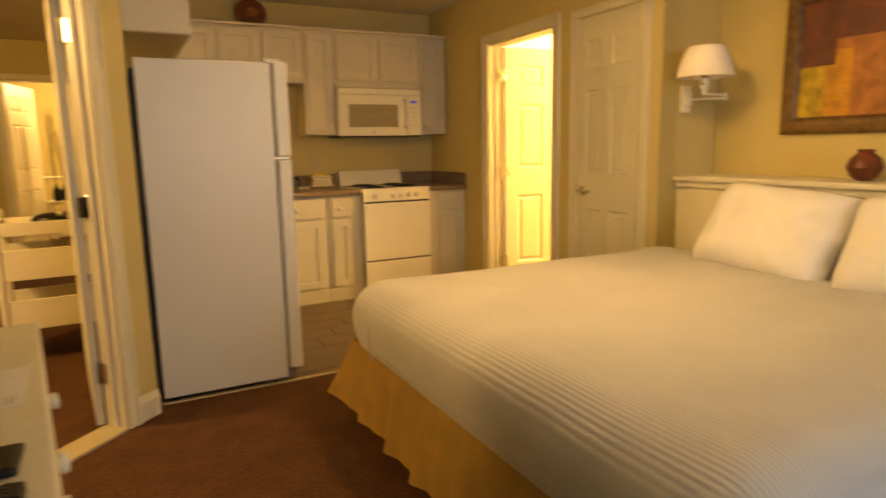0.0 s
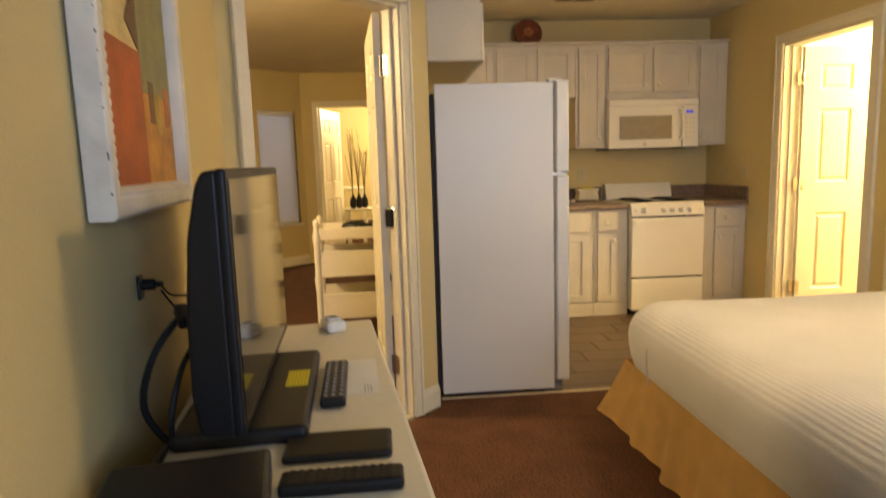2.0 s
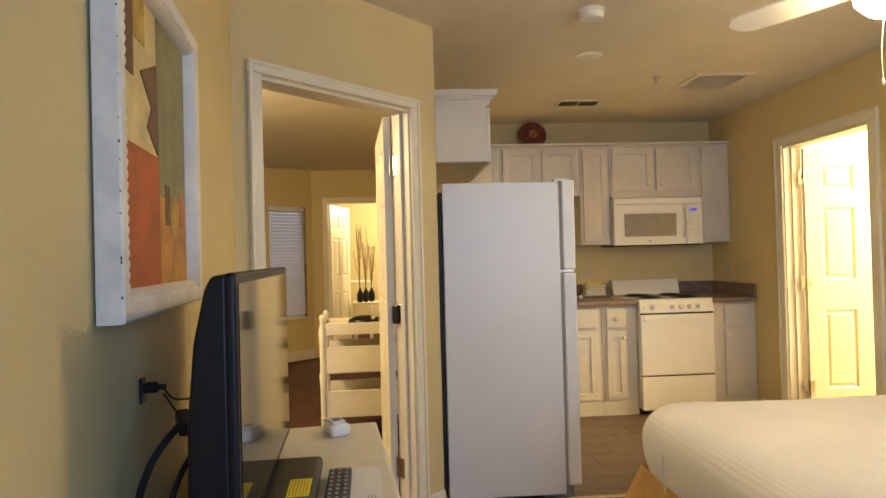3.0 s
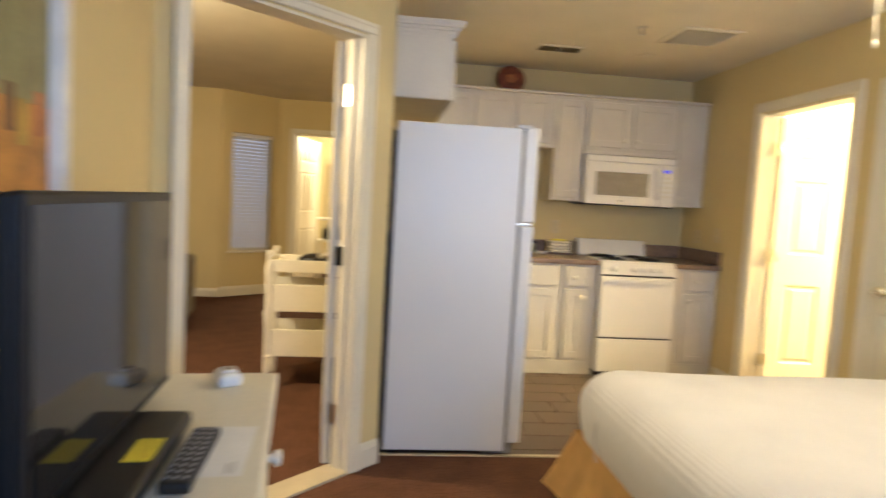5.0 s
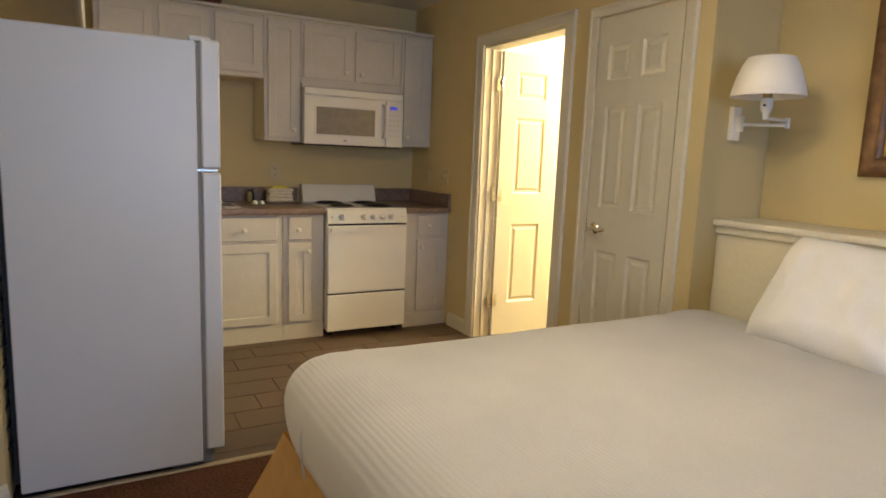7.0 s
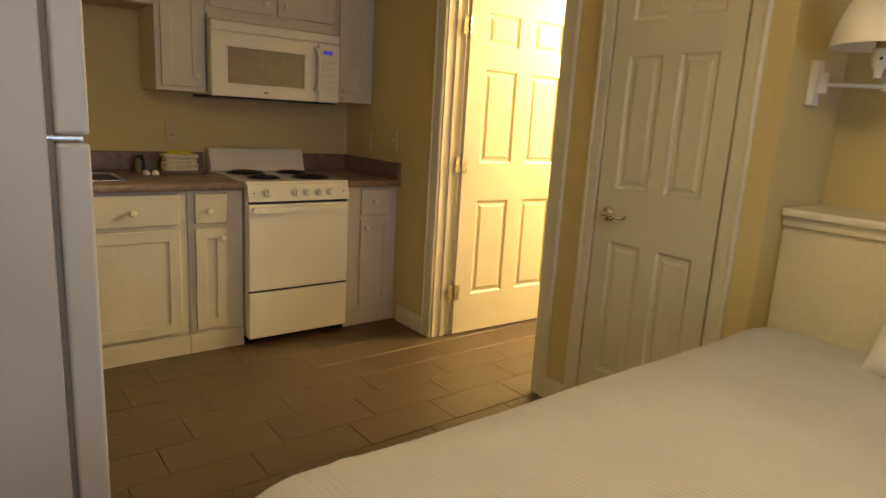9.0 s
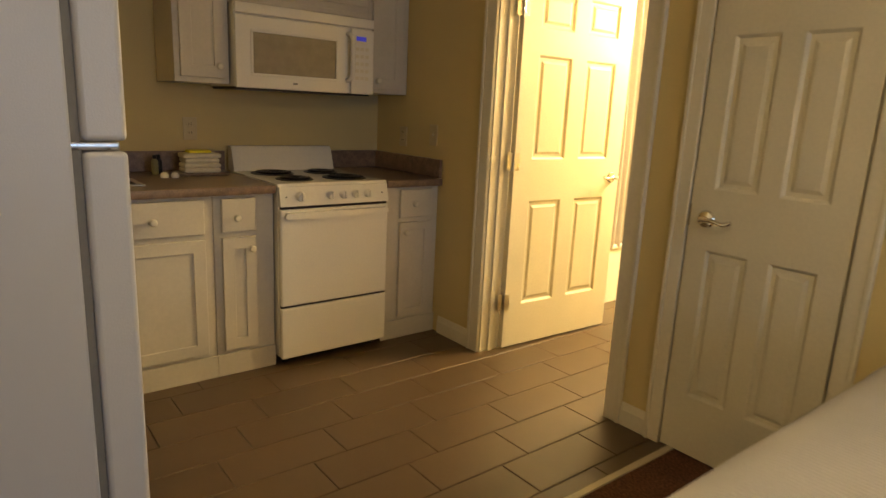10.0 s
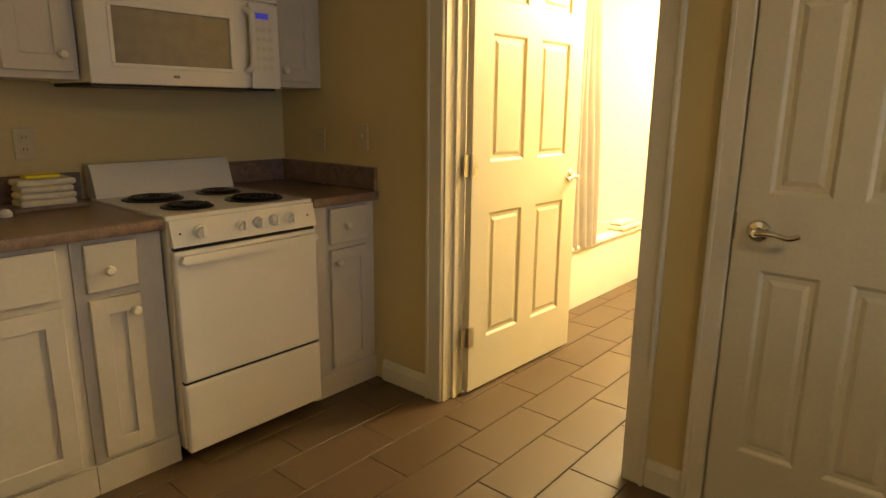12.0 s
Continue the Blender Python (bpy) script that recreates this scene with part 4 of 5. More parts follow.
bm = prism([(0.015, 0.29), (-0.05, 0.33), (-0.02, 0.37), (-0.09, 0.42), (0.015, 0.46)], -0.0121, -0.010)
part("colour_field", bm, M_BROWN, pic)
patch(pic, 0.06, 0.10, 0.16, 0.24, M_BROWN, -0.0131)
patch(pic, 0.11, 0.15, 0.14, 0.22, M_OCHRE, -0.0133)
patch(pic, 0.18, 0.22, 0.16, 0.24, M_TERRA, -0.0135)
for k in range(30):
    part("rope_bead", lathe([(0.001, -0.009), (0.0032, -0.004), (0.0032, 0.004), (0.001, 0.009)], 8, pose(-pw / 2 + 0.0405, -0.031, 0.050 + 0.0168 * k, 0, 25, 0)), M_WFRAME, pic)
random.seed(5)
for k in range(14):
    z = 0.03 + 0.04 * k + random.uniform(-0.025, 0.025)
    part("chip", B(-pw / 2 - 0.0004, -pw / 2 + 0.002, -0.0352, -0.0338 + random.uniform(-0.0005, 0.001), z, z + random.uniform(0.0015, 0.005)), M_CHIP, pic)

pic2 = thing("painting", "abstract maroon and gold painting in a wide bronze frame", "painting", pose(4.148, 2.465, 1.265, 0, 0, -90))
pw2, ph2 = 0.96, 0.72
frame_bars(pic2, pw2, ph2, 0.085, 0.05, M_FRAME, [(0.0, 0.020), (0.010, 0.032), (0.024, 0.036), (0.050, 0.028), (0.070, 0.034), (0.078, 0.026), (0.085, 0.012)])
part("canvas", B(-pw2 / 2 + 0.08, pw2 / 2 - 0.08, -0.010, -0.001, 0.08, ph2 - 0.08), M_TERRA, pic2)
patch(pic2, -0.398, -0.22, 0.33, 0.638, M_MAROON)
patch(pic2, -0.219, 0.398, 0.45, 0.638, M_MAROON, -0.0122)
patch(pic2, -0.398, -0.27, 0.082, 0.329, M_OCHRE)
patch(pic2, -0.269, -0.14, 0.082, 0.40, M_ORANGE, -0.0118)
patch(pic2, 0.10, 0.398, 0.082, 0.25, M_RED, -0.0119)

# ---- dresser and what stands on it ----
TOP = 0.847
dz = thing("dresser", "long low white dresser under the television", "dresser", TV_WALL)
part("top", B(-0.60, 0.765, -0.408, -0.016, TOP - 0.03, TOP, bevel=0.008, segments=3), M_TRIM, dz)
part("body", B(-0.58, 0.745, -0.375, -0.018, 0.06, TOP - 0.031, bevel=0.003), M_TRIM, dz)
part("plinth", B(-0.56, 0.725, -0.36, -0.02, 0, 0.0595), M_TRIM, dz)
for k in range(2):
    for r_ in range(3):
        x0 = -0.555 + 0.655 * k
        d_ = part("drawer", B(x0, x0 + 0.635, -0.393, -0.3755, 0.09 + 0.245 * r_, 0.32 + 0.245 * r_, bevel=0.005), M_TRIM, dz)
        for q_ in (0.15, 0.485):
            part("knob", lathe([(0.009, 0), (0.008, 0.012), (0.019, 0.022), (0.017, 0.032), (0, 0.035)], 16, pose(x0 + q_, -0.393, 0.215 + 0.245 * r_, 90, 0, 0)), M_TRIM, d_, "turned white knob")
part("end_knob", lathe([(0.009, 0), (0.008, 0.012), (0.019, 0.022), (0.017, 0.032), (0, 0.035)], 16, pose(0.745, -0.33, 0.70, 0, 90, 0)), M_TRIM, dz)

tv = thing("television", "black flat-screen television on a slab stand", "television", TV_WALL @ pose(0.295, -0.141, TOP, 0, 0, -3))
stn = part("stand", B(-0.285, 0.132, -0.118, 0.09, 0.0005, 0.028, bevel=0.010, segments=3), M_SATIN, tv, "glossy dark slab stand")
part("label", B(-0.10, -0.012, -0.106, -0.066, 0.0285, 0.0292), M_YELLOW, stn, "yellow label with small print")
for k in range(6):
    part("print_line", B(-0.096, -0.016, -0.101 + 0.006 * k, -0.0992 + 0.006 * k, 0.02925, 0.0294), M_OCHRE, stn)
part("neck", B(-0.10, 0.10, -0.024, 0.022, 0.028, 0.09, bevel=0.01), M_BLACK, tv)
part("bezel", B(-0.315, 0.315, -0.030, -0.014, 0.030, 0.428, bevel=0.005, segments=3), M_BLACK, tv)
bk = prism([(-0.018, 0.032), (0.034, 0.036), (0.042, 0.10), (0.040, 0.22), (0.030, 0.33), (0.014, 0.405), (0.004, 0.424), (-0.018, 0.427)], -0.313, 0.313)
bmesh.ops.transform(bk, matrix=Matrix(((0, 1, 0, 0), (1, 0, 0, 0), (0, 0, 1, 0), (0, 0, 0, 1))), verts=bk.verts)
bmesh.ops.bevel(bk, geom=bk.edges[:], offset=0.006, segments=3, profile=0.5, affect="EDGES")
part("back_shell", bk, M_BLACK, tv)
part("screen", B(-0.299, 0.299, -0.0315, -0.0295, 0.048, 0.412), M_SCREEN, tv, "glossy switched-off screen")


def on_top(x, y, turn=0.0, dz_=0.0006):
    return TV_WALL @ pose(x, y, TOP + dz_, 0, 0, turn)


bx = thing("set_top_box", "black receiver box on the dresser", "receiver box", on_top(-0.225, -0.108, 3))
part("case", B(-0.13, 0.13, -0.095, 0.11, 0.004, 0.045, bevel=0.008, segments=3), M_SATIN, bx)
part("badge", B(-0.065, -0.060, -0.0965, -0.095, 0.030, 0.040), M_PAPER, bx)
for sx in (-0.11, 0.11):
    for sy in (-0.075, 0.09):
        part("foot", lathe([(0.010, 0), (0.009, 0.005)], 10, pose(sx, sy, 0)), M_BLACK, bx)


def remote(name, label, m, l, w, rows, cols, base, button):
    r = thing(name, label, "remote control", m)
    bm = bmesh.new()
    box(bm, -l / 2, l / 2, -w / 2, w / 2, 0, 0.019, bevel=0.006, segments=3)
    part("case", bm, base, r)
    for i in range(rows):
        for j in range(cols):
            x = -l / 2 + 0.018 + i * (l - 0.034) / (rows - 1)
            y = -w / 2 + 0.009 + j * (w - 0.018) / (cols - 1)
            part("button", B(x - 0.0036, x + 0.0036, y - 0.0034, y + 0.0034, 0.0188, 0.0212, bevel=0.001, segments=1), button, r)
    return r


remote("remote_control", "black remote with grey keys on a paper slip", on_top(0.243, -0.293, -4), 0.225, 0.046, 10, 3, M_SATIN, M_BTN)
remote("remote_control", "black remote covered in small dark keys", on_top(-0.145, -0.29, 84), 0.165, 0.046, 12, 4, M_BLACK, M_SATIN)
ph_ = thing("phone", "black phone lying on the dresser edge", "phone", on_top(-0.030, -0.290, 84))
part("case", B(-0.08, 0.08, -0.042, 0.042, 0.0, 0.012, bevel=0.005, segments=3), M_SATIN, ph_)
part("screen", B(-0.072, 0.072, -0.037, 0.037, 0.0118, 0.0126), M_BLACK, ph_)
ps = thing("paper_slip", "white printed paper slip under the remote", "paper", on_top(0.30, -0.335, -3, 0.0))
part("sheet", B(-0.11, 0.10, -0.045, 0.045, 0.0002, 0.0006), M_PAPER, ps)
for k in range(3):
    part("print_line", B(-0.10, -0.06, -0.03 + 0.006 * k, -0.0285 + 0.006 * k, 0.0006, 0.0008), M_PRINT, ps)
ac = thing("white_adapter", "small white plastic device on the dresser end", "device", on_top(0.67, -0.30, 20))
part("case", B(-0.035, 0.035, -0.026, 0.026, 0.0, 0.030, bevel=0.010, segments=3), M_APPL2, ac)
part("top_cap", B(-0.018, 0.022, -0.018, 0.018, 0.0295, 0.036, bevel=0.005), M_PAPER, ac)
part("print_patch", B(-0.012, 0.012, -0.010, 0.010, 0.0355, 0.0364), M_PRINT, ac)

# cables behind the television
sp = thing("wall_socket_mount", "black cable outlet on the wall behind the television", "cable outlet", WALL_FACE @ pose(0.235, 0, 1.07))
part("plate", B(-0.013, 0.013, -0.006, -0.0005, -0.022, 0.022, bevel=0.002), M_BLACK, sp)
part("connector", lathe([(0.010, 0), (0.010, 0.02), (0.005, 0.022), (0.005, 0.034)], 12, pose(0, -0.008, 0.004, 90, 0, 0)), M_BLACK, sp)
tv_m = TV_WALL


def cable(name, label, pts, r, mat=None):
    t = thing(name, label, "cable")
    part("cord", tube([tv_m @ Vector(p_) for p_ in pts], r, 8), mat or M_BLACK, t)
    return t


cable("thin_cable", "thin black aerial cable on the wall", [(0.238, 0.005, 1.072), (0.212, -0.02, 1.056), (0.235, -0.06, 1.055), (0.25, -0.105, 1.072)], 0.0018)
cable("thin_cable", "thin black aerial cable on the wall", [(0.237, 0.005, 1.062), (0.206, -0.03, 1.029), (0.235, -0.06, 1.016), (0.25, -0.105, 1.03)], 0.0018)
c_ = cable("power_cable", "thick black cable with a filter block", [(0.20, -0.108, 1.058), (0.15, -0.09, 1.060), (0.07, -0.06, 1.048), (0.03, -0.025, 1.0), (0.03, -0.005, 0.92), (0.05, -0.03, 0.853)], 0.0055)
bm = B(-0.024, 0.024, -0.010, 0.010, -0.010, 0.010, bevel=0.004)
bmesh.ops.transform(bm, matrix=tv_m @ pose(0.075, -0.062, 1.048, 0, 0, 20) @ pose(0, 0, 0, 0, -20, 0), verts=bm.verts)
part("filter_block", bm, M_BLACK, c_)
part("plug", tube([tv_m @ Vector((0.20, -0.108, 1.058)), tv_m @ Vector((0.165, -0.097, 1.060))], 0.009, 10), M_BLACK, c_)
c_ = cable("video_cable", "black video cable behind the television", [(0.21, -0.108, 1.006), (0.13, -0.085, 1.010), (0.06, -0.06, 0.975), (0.025, -0.045, 0.91), (0.03, -0.04, 0.852)], 0.0045)
part("plug", tube([tv_m @ Vector((0.21, -0.108, 1.006)), tv_m @ Vector((0.17, -0.098, 1.010))], 0.009, 10), M_STEEL, c_, "grey metal plug")
cable("video_cable", "short black video cable", [(0.22, -0.108, 0.975), (0.14, -0.085, 0.96), (0.11, -0.07, 0.91), (0.10, -0.07, 0.852)], 0.004)
cable("power_cable", "black cable lying along the wall", [(0.06, -0.03, 0.854), (-0.10, -0.028, 0.854), (-0.30, -0.030, 0.854), (-0.55, -0.035, 0.854)], 0.006)

# ---- ceiling fittings ----
FAN_Z = CEILING - 0.10
fan = thing("ceiling_fan", "white ceiling fan with a lit glass bowl", "ceiling fan", pose(2.52, 2.66, 0))
part("canopy", lathe([(0.07, CEILING), (0.065, CEILING - 0.03), (0.02, CEILING - 0.05), (0.015, CEILING - 0.06), (0.015, FAN_Z - 0.09)], 24), M_APPL2, fan)
part("motor", lathe([(0.05, FAN_Z - 0.085), (0.10, FAN_Z - 0.10), (0.11, FAN_Z - 0.16), (0.08, FAN_Z - 0.20), (0.06, FAN_Z - 0.22)], 32), M_APPL2, fan)
for k in range(5):
    a = 122 + 72 * k
    bm = bmesh.new()
    up, dn = [], []
    for x, w_ in ((0.17, 0.045), (0.25, 0.058), (0.40, 0.066), (0.52, 0.066), (0.57, 0.055), (0.595, 0.02)):
        for s_ in (1, -1):
            up.append(bm.verts.new((x, s_ * w_, FAN_Z - 0.185 + s_ * w_ * 0.2)))
            dn.append(bm.verts.new((x, s_ * w_, FAN_Z - 0.192 + s_ * w_ * 0.2)))
    for i in range(0, 10, 2):
        bm.faces.new((up[i], up[i + 1], up[i + 3], up[i + 2]))
        bm.faces.new((dn[i], dn[i + 2], dn[i + 3], dn[i + 1]))
        for s_ in (0, 1):
            bm.faces.new((up[i + s_], up[i + 2 + s_], dn[i + 2 + s_], dn[i + s_]))
    bm.faces.new((up[0], dn[0], dn[1], up[1]))
    bm.faces.new((up[10], up[11], dn[11], dn[10]))
    bmesh.ops.transform(bm, matrix=pose(0, 0, 0, 0, 0, a), verts=bm.verts)
    bl = part("blade", bm, M_APPL2, fan)
    bm = B(0.09, 0.20, -0.014, 0.014, FAN_Z - 0.198, FAN_Z - 0.192)
    bmesh.ops.transform(bm, matrix=pose(0, 0, 0, 0, 0, a), verts=bm.verts)
    part("blade_iron", bm, M_STEEL, bl)
part("light_bowl", lathe([(0.150, FAN_Z - 0.245), (0.160, FAN_Z - 0.252), (0.158, FAN_Z - 0.265), (0.125, FAN_Z - 0.300), (0.065, FAN_Z - 0.322), (0, FAN_Z - 0.328)], 32), M_BOWL, fan, "glowing frosted glass bowl")
part("pull_chain", tube([(-0.065, 0.02, FAN_Z - 0.22), (-0.085, 0.03, FAN_Z - 0.40), (-0.085, 0.03, FAN_Z - 0.53)], 0.0016, 6), M_TRIM, fan, "white bead pull chain")
part("chain_end", lathe([(0.002, 0), (0.005, 0.008), (0.004, 0.02), (0.001, 0.024)], 10, pose(-0.085, 0.03, FAN_Z - 0.55)), M_TRIM, fan)

sd = thing("smoke_detector", "round white smoke detector on the ceiling", "smoke detector", pose(1.82, 3.72, CEILING))
part("base", lathe([(0.066, -0.012), (0.066, -0.0005)], 32), M_APPL2, sd)
part("case", lathe([(0.04, -0.048), (0.055, -0.044), (0.060, -0.030), (0.060, -0.013)], 32), M_APPL2, sd)
dcs = thing("ceiling_disc", "flat white round cover plate on the ceiling", "cover plate", pose(2.02, 4.40, CEILING))
part("plate", lathe([(0.06, -0.010), (0.075, -0.006), (0.078, -0.0005)], 32), M_APPL2, dcs)
dcs = thing("ceiling_disc", "flat white round cover plate on the ceiling", "cover plate", pose(2.95, 5.55, CEILING))
part("plate", lathe([(0.06, -0.008), (0.075, -0.005), (0.078, -0.0005)], 32), M_CEIL, dcs)
spk = thing("fire_sprinkler", "small steel fire sprinkler head on the ceiling", "sprinkler", pose(2.62, 4.85, CEILING))
part("escutcheon", lathe([(0.024, -0.006), (0.032, -0.0005)], 20), M_STEEL, spk)
part("stem", lathe([(0.006, -0.045), (0.008, -0.006)], 12), M_STEEL, spk)
part("deflector", lathe([(0.018, -0.049), (0.018, -0.045)], 16), M_STEEL, spk)
cv = thing("ceiling_vent", "rectangular dark slotted ceiling vent", "air vent", pose(2.28, 5.52, CEILING))
bm = bmesh.new()
for x0, x1, y0, y1 in ((-0.17, 0.17, -0.09, -0.07), (-0.17, 0.17, 0.07, 0.09), (-0.17, -0.15, -0.07, 0.07), (0.15, 0.17, -0.07, 0.07), (-0.008, 0.008, -0.07, 0.07)):
    box(bm, x0, x1, y0, y1, -0.010, -0.0005)
part("frame", bm, M_CEIL, cv)
part("backing", B(-0.15, 0.15, -0.07, 0.07, -0.002, -0.0006), M_COIL, cv)
for k in range(8):
    bm = B(-0.148, 0.148, -0.007, 0.007, -0.0008, 0.0008)
    bmesh.ops.transform(bm, matrix=pose(0, -0.061 + 0.0175 * k, -0.006, 40, 0, 0), verts=bm.verts)
    part("slat", bm, M_BRONZE, cv)
rv = thing("return_grille", "square white slatted return grille on the ceiling", "air vent", pose(3.05, 4.95, CEILING))
bm = bmesh.new()
for x0, x1, y0, y1 in ((-0.20, 0.20, -0.20, -0.17), (-0.20, 0.20, 0.17, 0.20), (-0.20, -0.17, -0.17, 0.17), (0.17, 0.20, -0.17, 0.17)):
    box(bm, x0, x1, y0, y1, -0.012, -0.0005, bevel=0.003)
part("frame", bm, M_CEIL, rv)
for k in range(14):
    bm = B(-0.168, 0.168, -0.009, 0.009, -0.0008, 0.0008)
    bmesh.ops.transform(bm, matrix=pose(0, -0.158 + 0.0243 * k, -0.007, 35, 0, 0), verts=bm.verts)
    part("slat", bm, M_CEIL, rv)

# ---- on the counter and walls ----
tr = thing("towel_stack", "folded cream dish towels stacked on a small dish", "towels", pose(2.545, 6.10, 0.9005))
part("dish", B(-0.12, 0.12, -0.08, 0.08, 0, 0.014, bevel=0.006), M_COUNTER, tr)
random.seed(3)
for k in range(4):
    a, b_ = random.uniform(-0.008, 0.008), random.uniform(-0.006, 0.006)
    part("towel", B(-0.088 + a, 0.088 + b_, -0.06, 0.055 + a, 0.0125 + 0.024 * k, 0.036 + 0.024 * k, bevel=0.010, segments=3), M_TOWEL, tr)
part("sponge_pack", B(-0.06, 0.05, -0.035, 0.035, 0.109, 0.122, bevel=0.004), M_YELLOW, tr, "yellow wrapped packet")
for x in (2.338, 2.362):
    bt = thing("small_bottle", "small dark bottle beside the towels", "bottle", pose(x, 6.13 + (x - 2.338), 0.9005), group="bottles by the towels")
    part("bottle", lathe([(0.014, 0), (0.016, 0.01), (0.016, 0.065), (0.008, 0.078)], 16), M_SATIN if x > 2.35 else M_GREEN, bt)
    part("cap", lathe([(0.009, 0.078), (0.009, 0.096)], 12), M_BLACK, bt)
for k in range(2):
    cpx = thing("sink_stopper", "small white round stopper on the counter", "stopper", pose(2.345 + 0.045 * k, 5.99 - 0.01 * k, 0.9005), group="stoppers")
    part("cap", lathe([(0.018, 0), (0.020, 0.012), (0.013, 0.024), (0, 0.028)], 16), M_APPL2, cpx)


def outlet(m, label, switch=False):
    o = thing("light_switch" if switch else "wall_outlet", label, "switch" if switch else "outlet", m)
    part("cover_plate", B(-0.036, 0.036, -0.006, -0.0005, -0.058, 0.058, bevel=0.003), M_IVORY, o)
    if switch:
        part("toggle", B(-0.005, 0.005, -0.016, -0.005, -0.006, 0.012, bevel=0.002), M_IVORY, o)
    else:
        for z in (-0.022, 0.022):
            s_ = part("socket", lathe([(0.017, 0), (0.016, 0.002)], 18, pose(0, -0.006, z, 90, 0, 0)), M_IVORY, o)
            for x in (-0.006, 0.006):
                part("slot", B(x - 0.0012, x + 0.0012, -0.0086, -0.0078, z - 0.003, z + 0.008), M_COILTOP, s_)
    return o


outlet(pose(2.555, YK, 1.12), "white double wall outlet above the counter")
outlet(pose(XR, 5.68, 1.135, 0, 0, -90), "white light switch on the kitchen wall", True)
outlet(pose(XR, 5.98, 1.11, 0, 0, -90), "white wall outlet in the kitchen corner")
pt = thing("decorative_plate", "dark red patterned plate propped on the cabinets", "plate", pose(2.06, 6.16, 2.215))
part("disc", lathe([(0.12, 0.0), (0.115, 0.008), (0.07, 0.014), (0, 0.012)], 36, pose(0, 0, 0.115, 76, 0, 0)), M_WOOD, pt)
part("centre_motif", lathe([(0.045, 0.013), (0.04, 0.0155), (0, 0.0155)], 5, pose(0, 0, 0.115, 76, 0, 0)), M_TERRA, pt)
part("stand", B(-0.03, 0.03, -0.02, 0.05, -0.0024, 0.006), M_COIL, pt)

# ---- sitting room ----
cart = thing("tea_cart", "cream three-tier wooden cart with turned posts", "cart", pose(0.335, 5.08, 0, 0, 0, 3))
post = [(0.014, 0), (0.020, 0.03), (0.020, 0.20), (0.026, 0.21), (0.020, 0.22), (0.022, 0.42), (0.027, 0.50), (0.020, 0.53), (0.022, 0.72), (0.027, 0.80), (0.018, 0.83), (0.014, 0.86), (0.022, 0.885), (0.015, 0.905), (0, 0.915)]
for x in (0, 0.60):
    for y in (0, 0.38):
        part("post", lathe(post, 18, pose(x, y, 0)), M_TRIM, cart)
for z in (0.24, 0.54, 0.80):
    part("tray", B(0.0, 0.60, 0.0, 0.38, z, z + 0.015), M_TRIM, cart)
    if z < 0.8:
        part("tray_rim", B(0.018, 0.582, -0.009, 0.009, z - 0.03, z + 0.15, bevel=0.004), M_TRIM, cart)
        part("tray_rim", B(0.018, 0.582, 0.371, 0.389, z - 0.03, z + 0.15, bevel=0.004), M_TRIM, cart)
    else:
        part("tray_rim", B(0.018, 0.582, -0.009, 0.009, z - 0.03, z + 0.05, bevel=0.004), M_TRIM, cart)
        part("tray_rim", B(0.018, 0.582, 0.371, 0.389, z - 0.03, z + 0.05, bevel=0.004), M_TRIM, cart)
    for x in (0, 0.60):
        part("tray_end", B(x - 0.008, x + 0.008, 0.018, 0.362, z - 0.03, z + 0.05, bevel=0.004), M_TRIM, cart)
bag = thing("dark_pouch", "black rounded pouch on the cart", "pouch", pose(0.62, 5.24, 0.816))
part("pouch", lathe([(0.10, 0), (0.125, 0.02), (0.115, 0.045), (0.07, 0.065), (0, 0.07)], 24), M_BLACK, bag)

sofa = thing("sofa", "olive brown upholstered sofa seen from behind", "sofa", pose(-0.62, 6.35, 0, 0, 0, 8))
part("back", B(-2.0, 0.0, 0.0, 0.22, 0.06, 0.90, bevel=0.06, segments=4), M_SOFA, sofa)
part("arm", B(-0.22, 0.0, 0.20, 0.95, 0.06, 0.64, bevel=0.05, segments=3), M_SOFA, sofa)
part("arm", B(-2.0, -1.78, 0.20, 0.95, 0.06, 0.64, bevel=0.05, segments=3), M_SOFA, sofa)
part("seat", B(-1.77, -0.23, 0.22, 0.92, 0.06, 0.44, bevel=0.05, segments=3), M_SOFA, sofa)
for x in (-1.9, -0.1):
    for y in (0.06, 0.85):
        part("foot", lathe([(0.02, 0), (0.03, 0.06)], 10, pose(x, y, 0)), M_CHIP, sofa)


def blind_window(t, x0, x1, z0, z1, m_slat):
    """Slatted blind hung inside an opening, its slats nearly shut."""
    b = part("blind", B(x0, x1, 0.010, 0.045, z1 - 0.04, z1, bevel=0.004), M_BLIND, t, "white slatted blind")
    me = None
    n = int((z1 - z0 - 0.05) / 0.042)
    for k in range(n):
        if me is None:
            bm = B(x0 + 0.004, x1 - 0.004, -0.024, 0.024, -0.001, 0.001)
            bmesh.ops.transform(bm, matrix=pose(0, 0, 0, 52, 0, 0), verts=bm.verts)
            me = mesh_of("slat", bm, m_slat)
        s_ = new("slat", me)
        s_.parent = b
        s_.location = (0, 0.028, z1 - 0.06 - 0.042 * k)
    return b


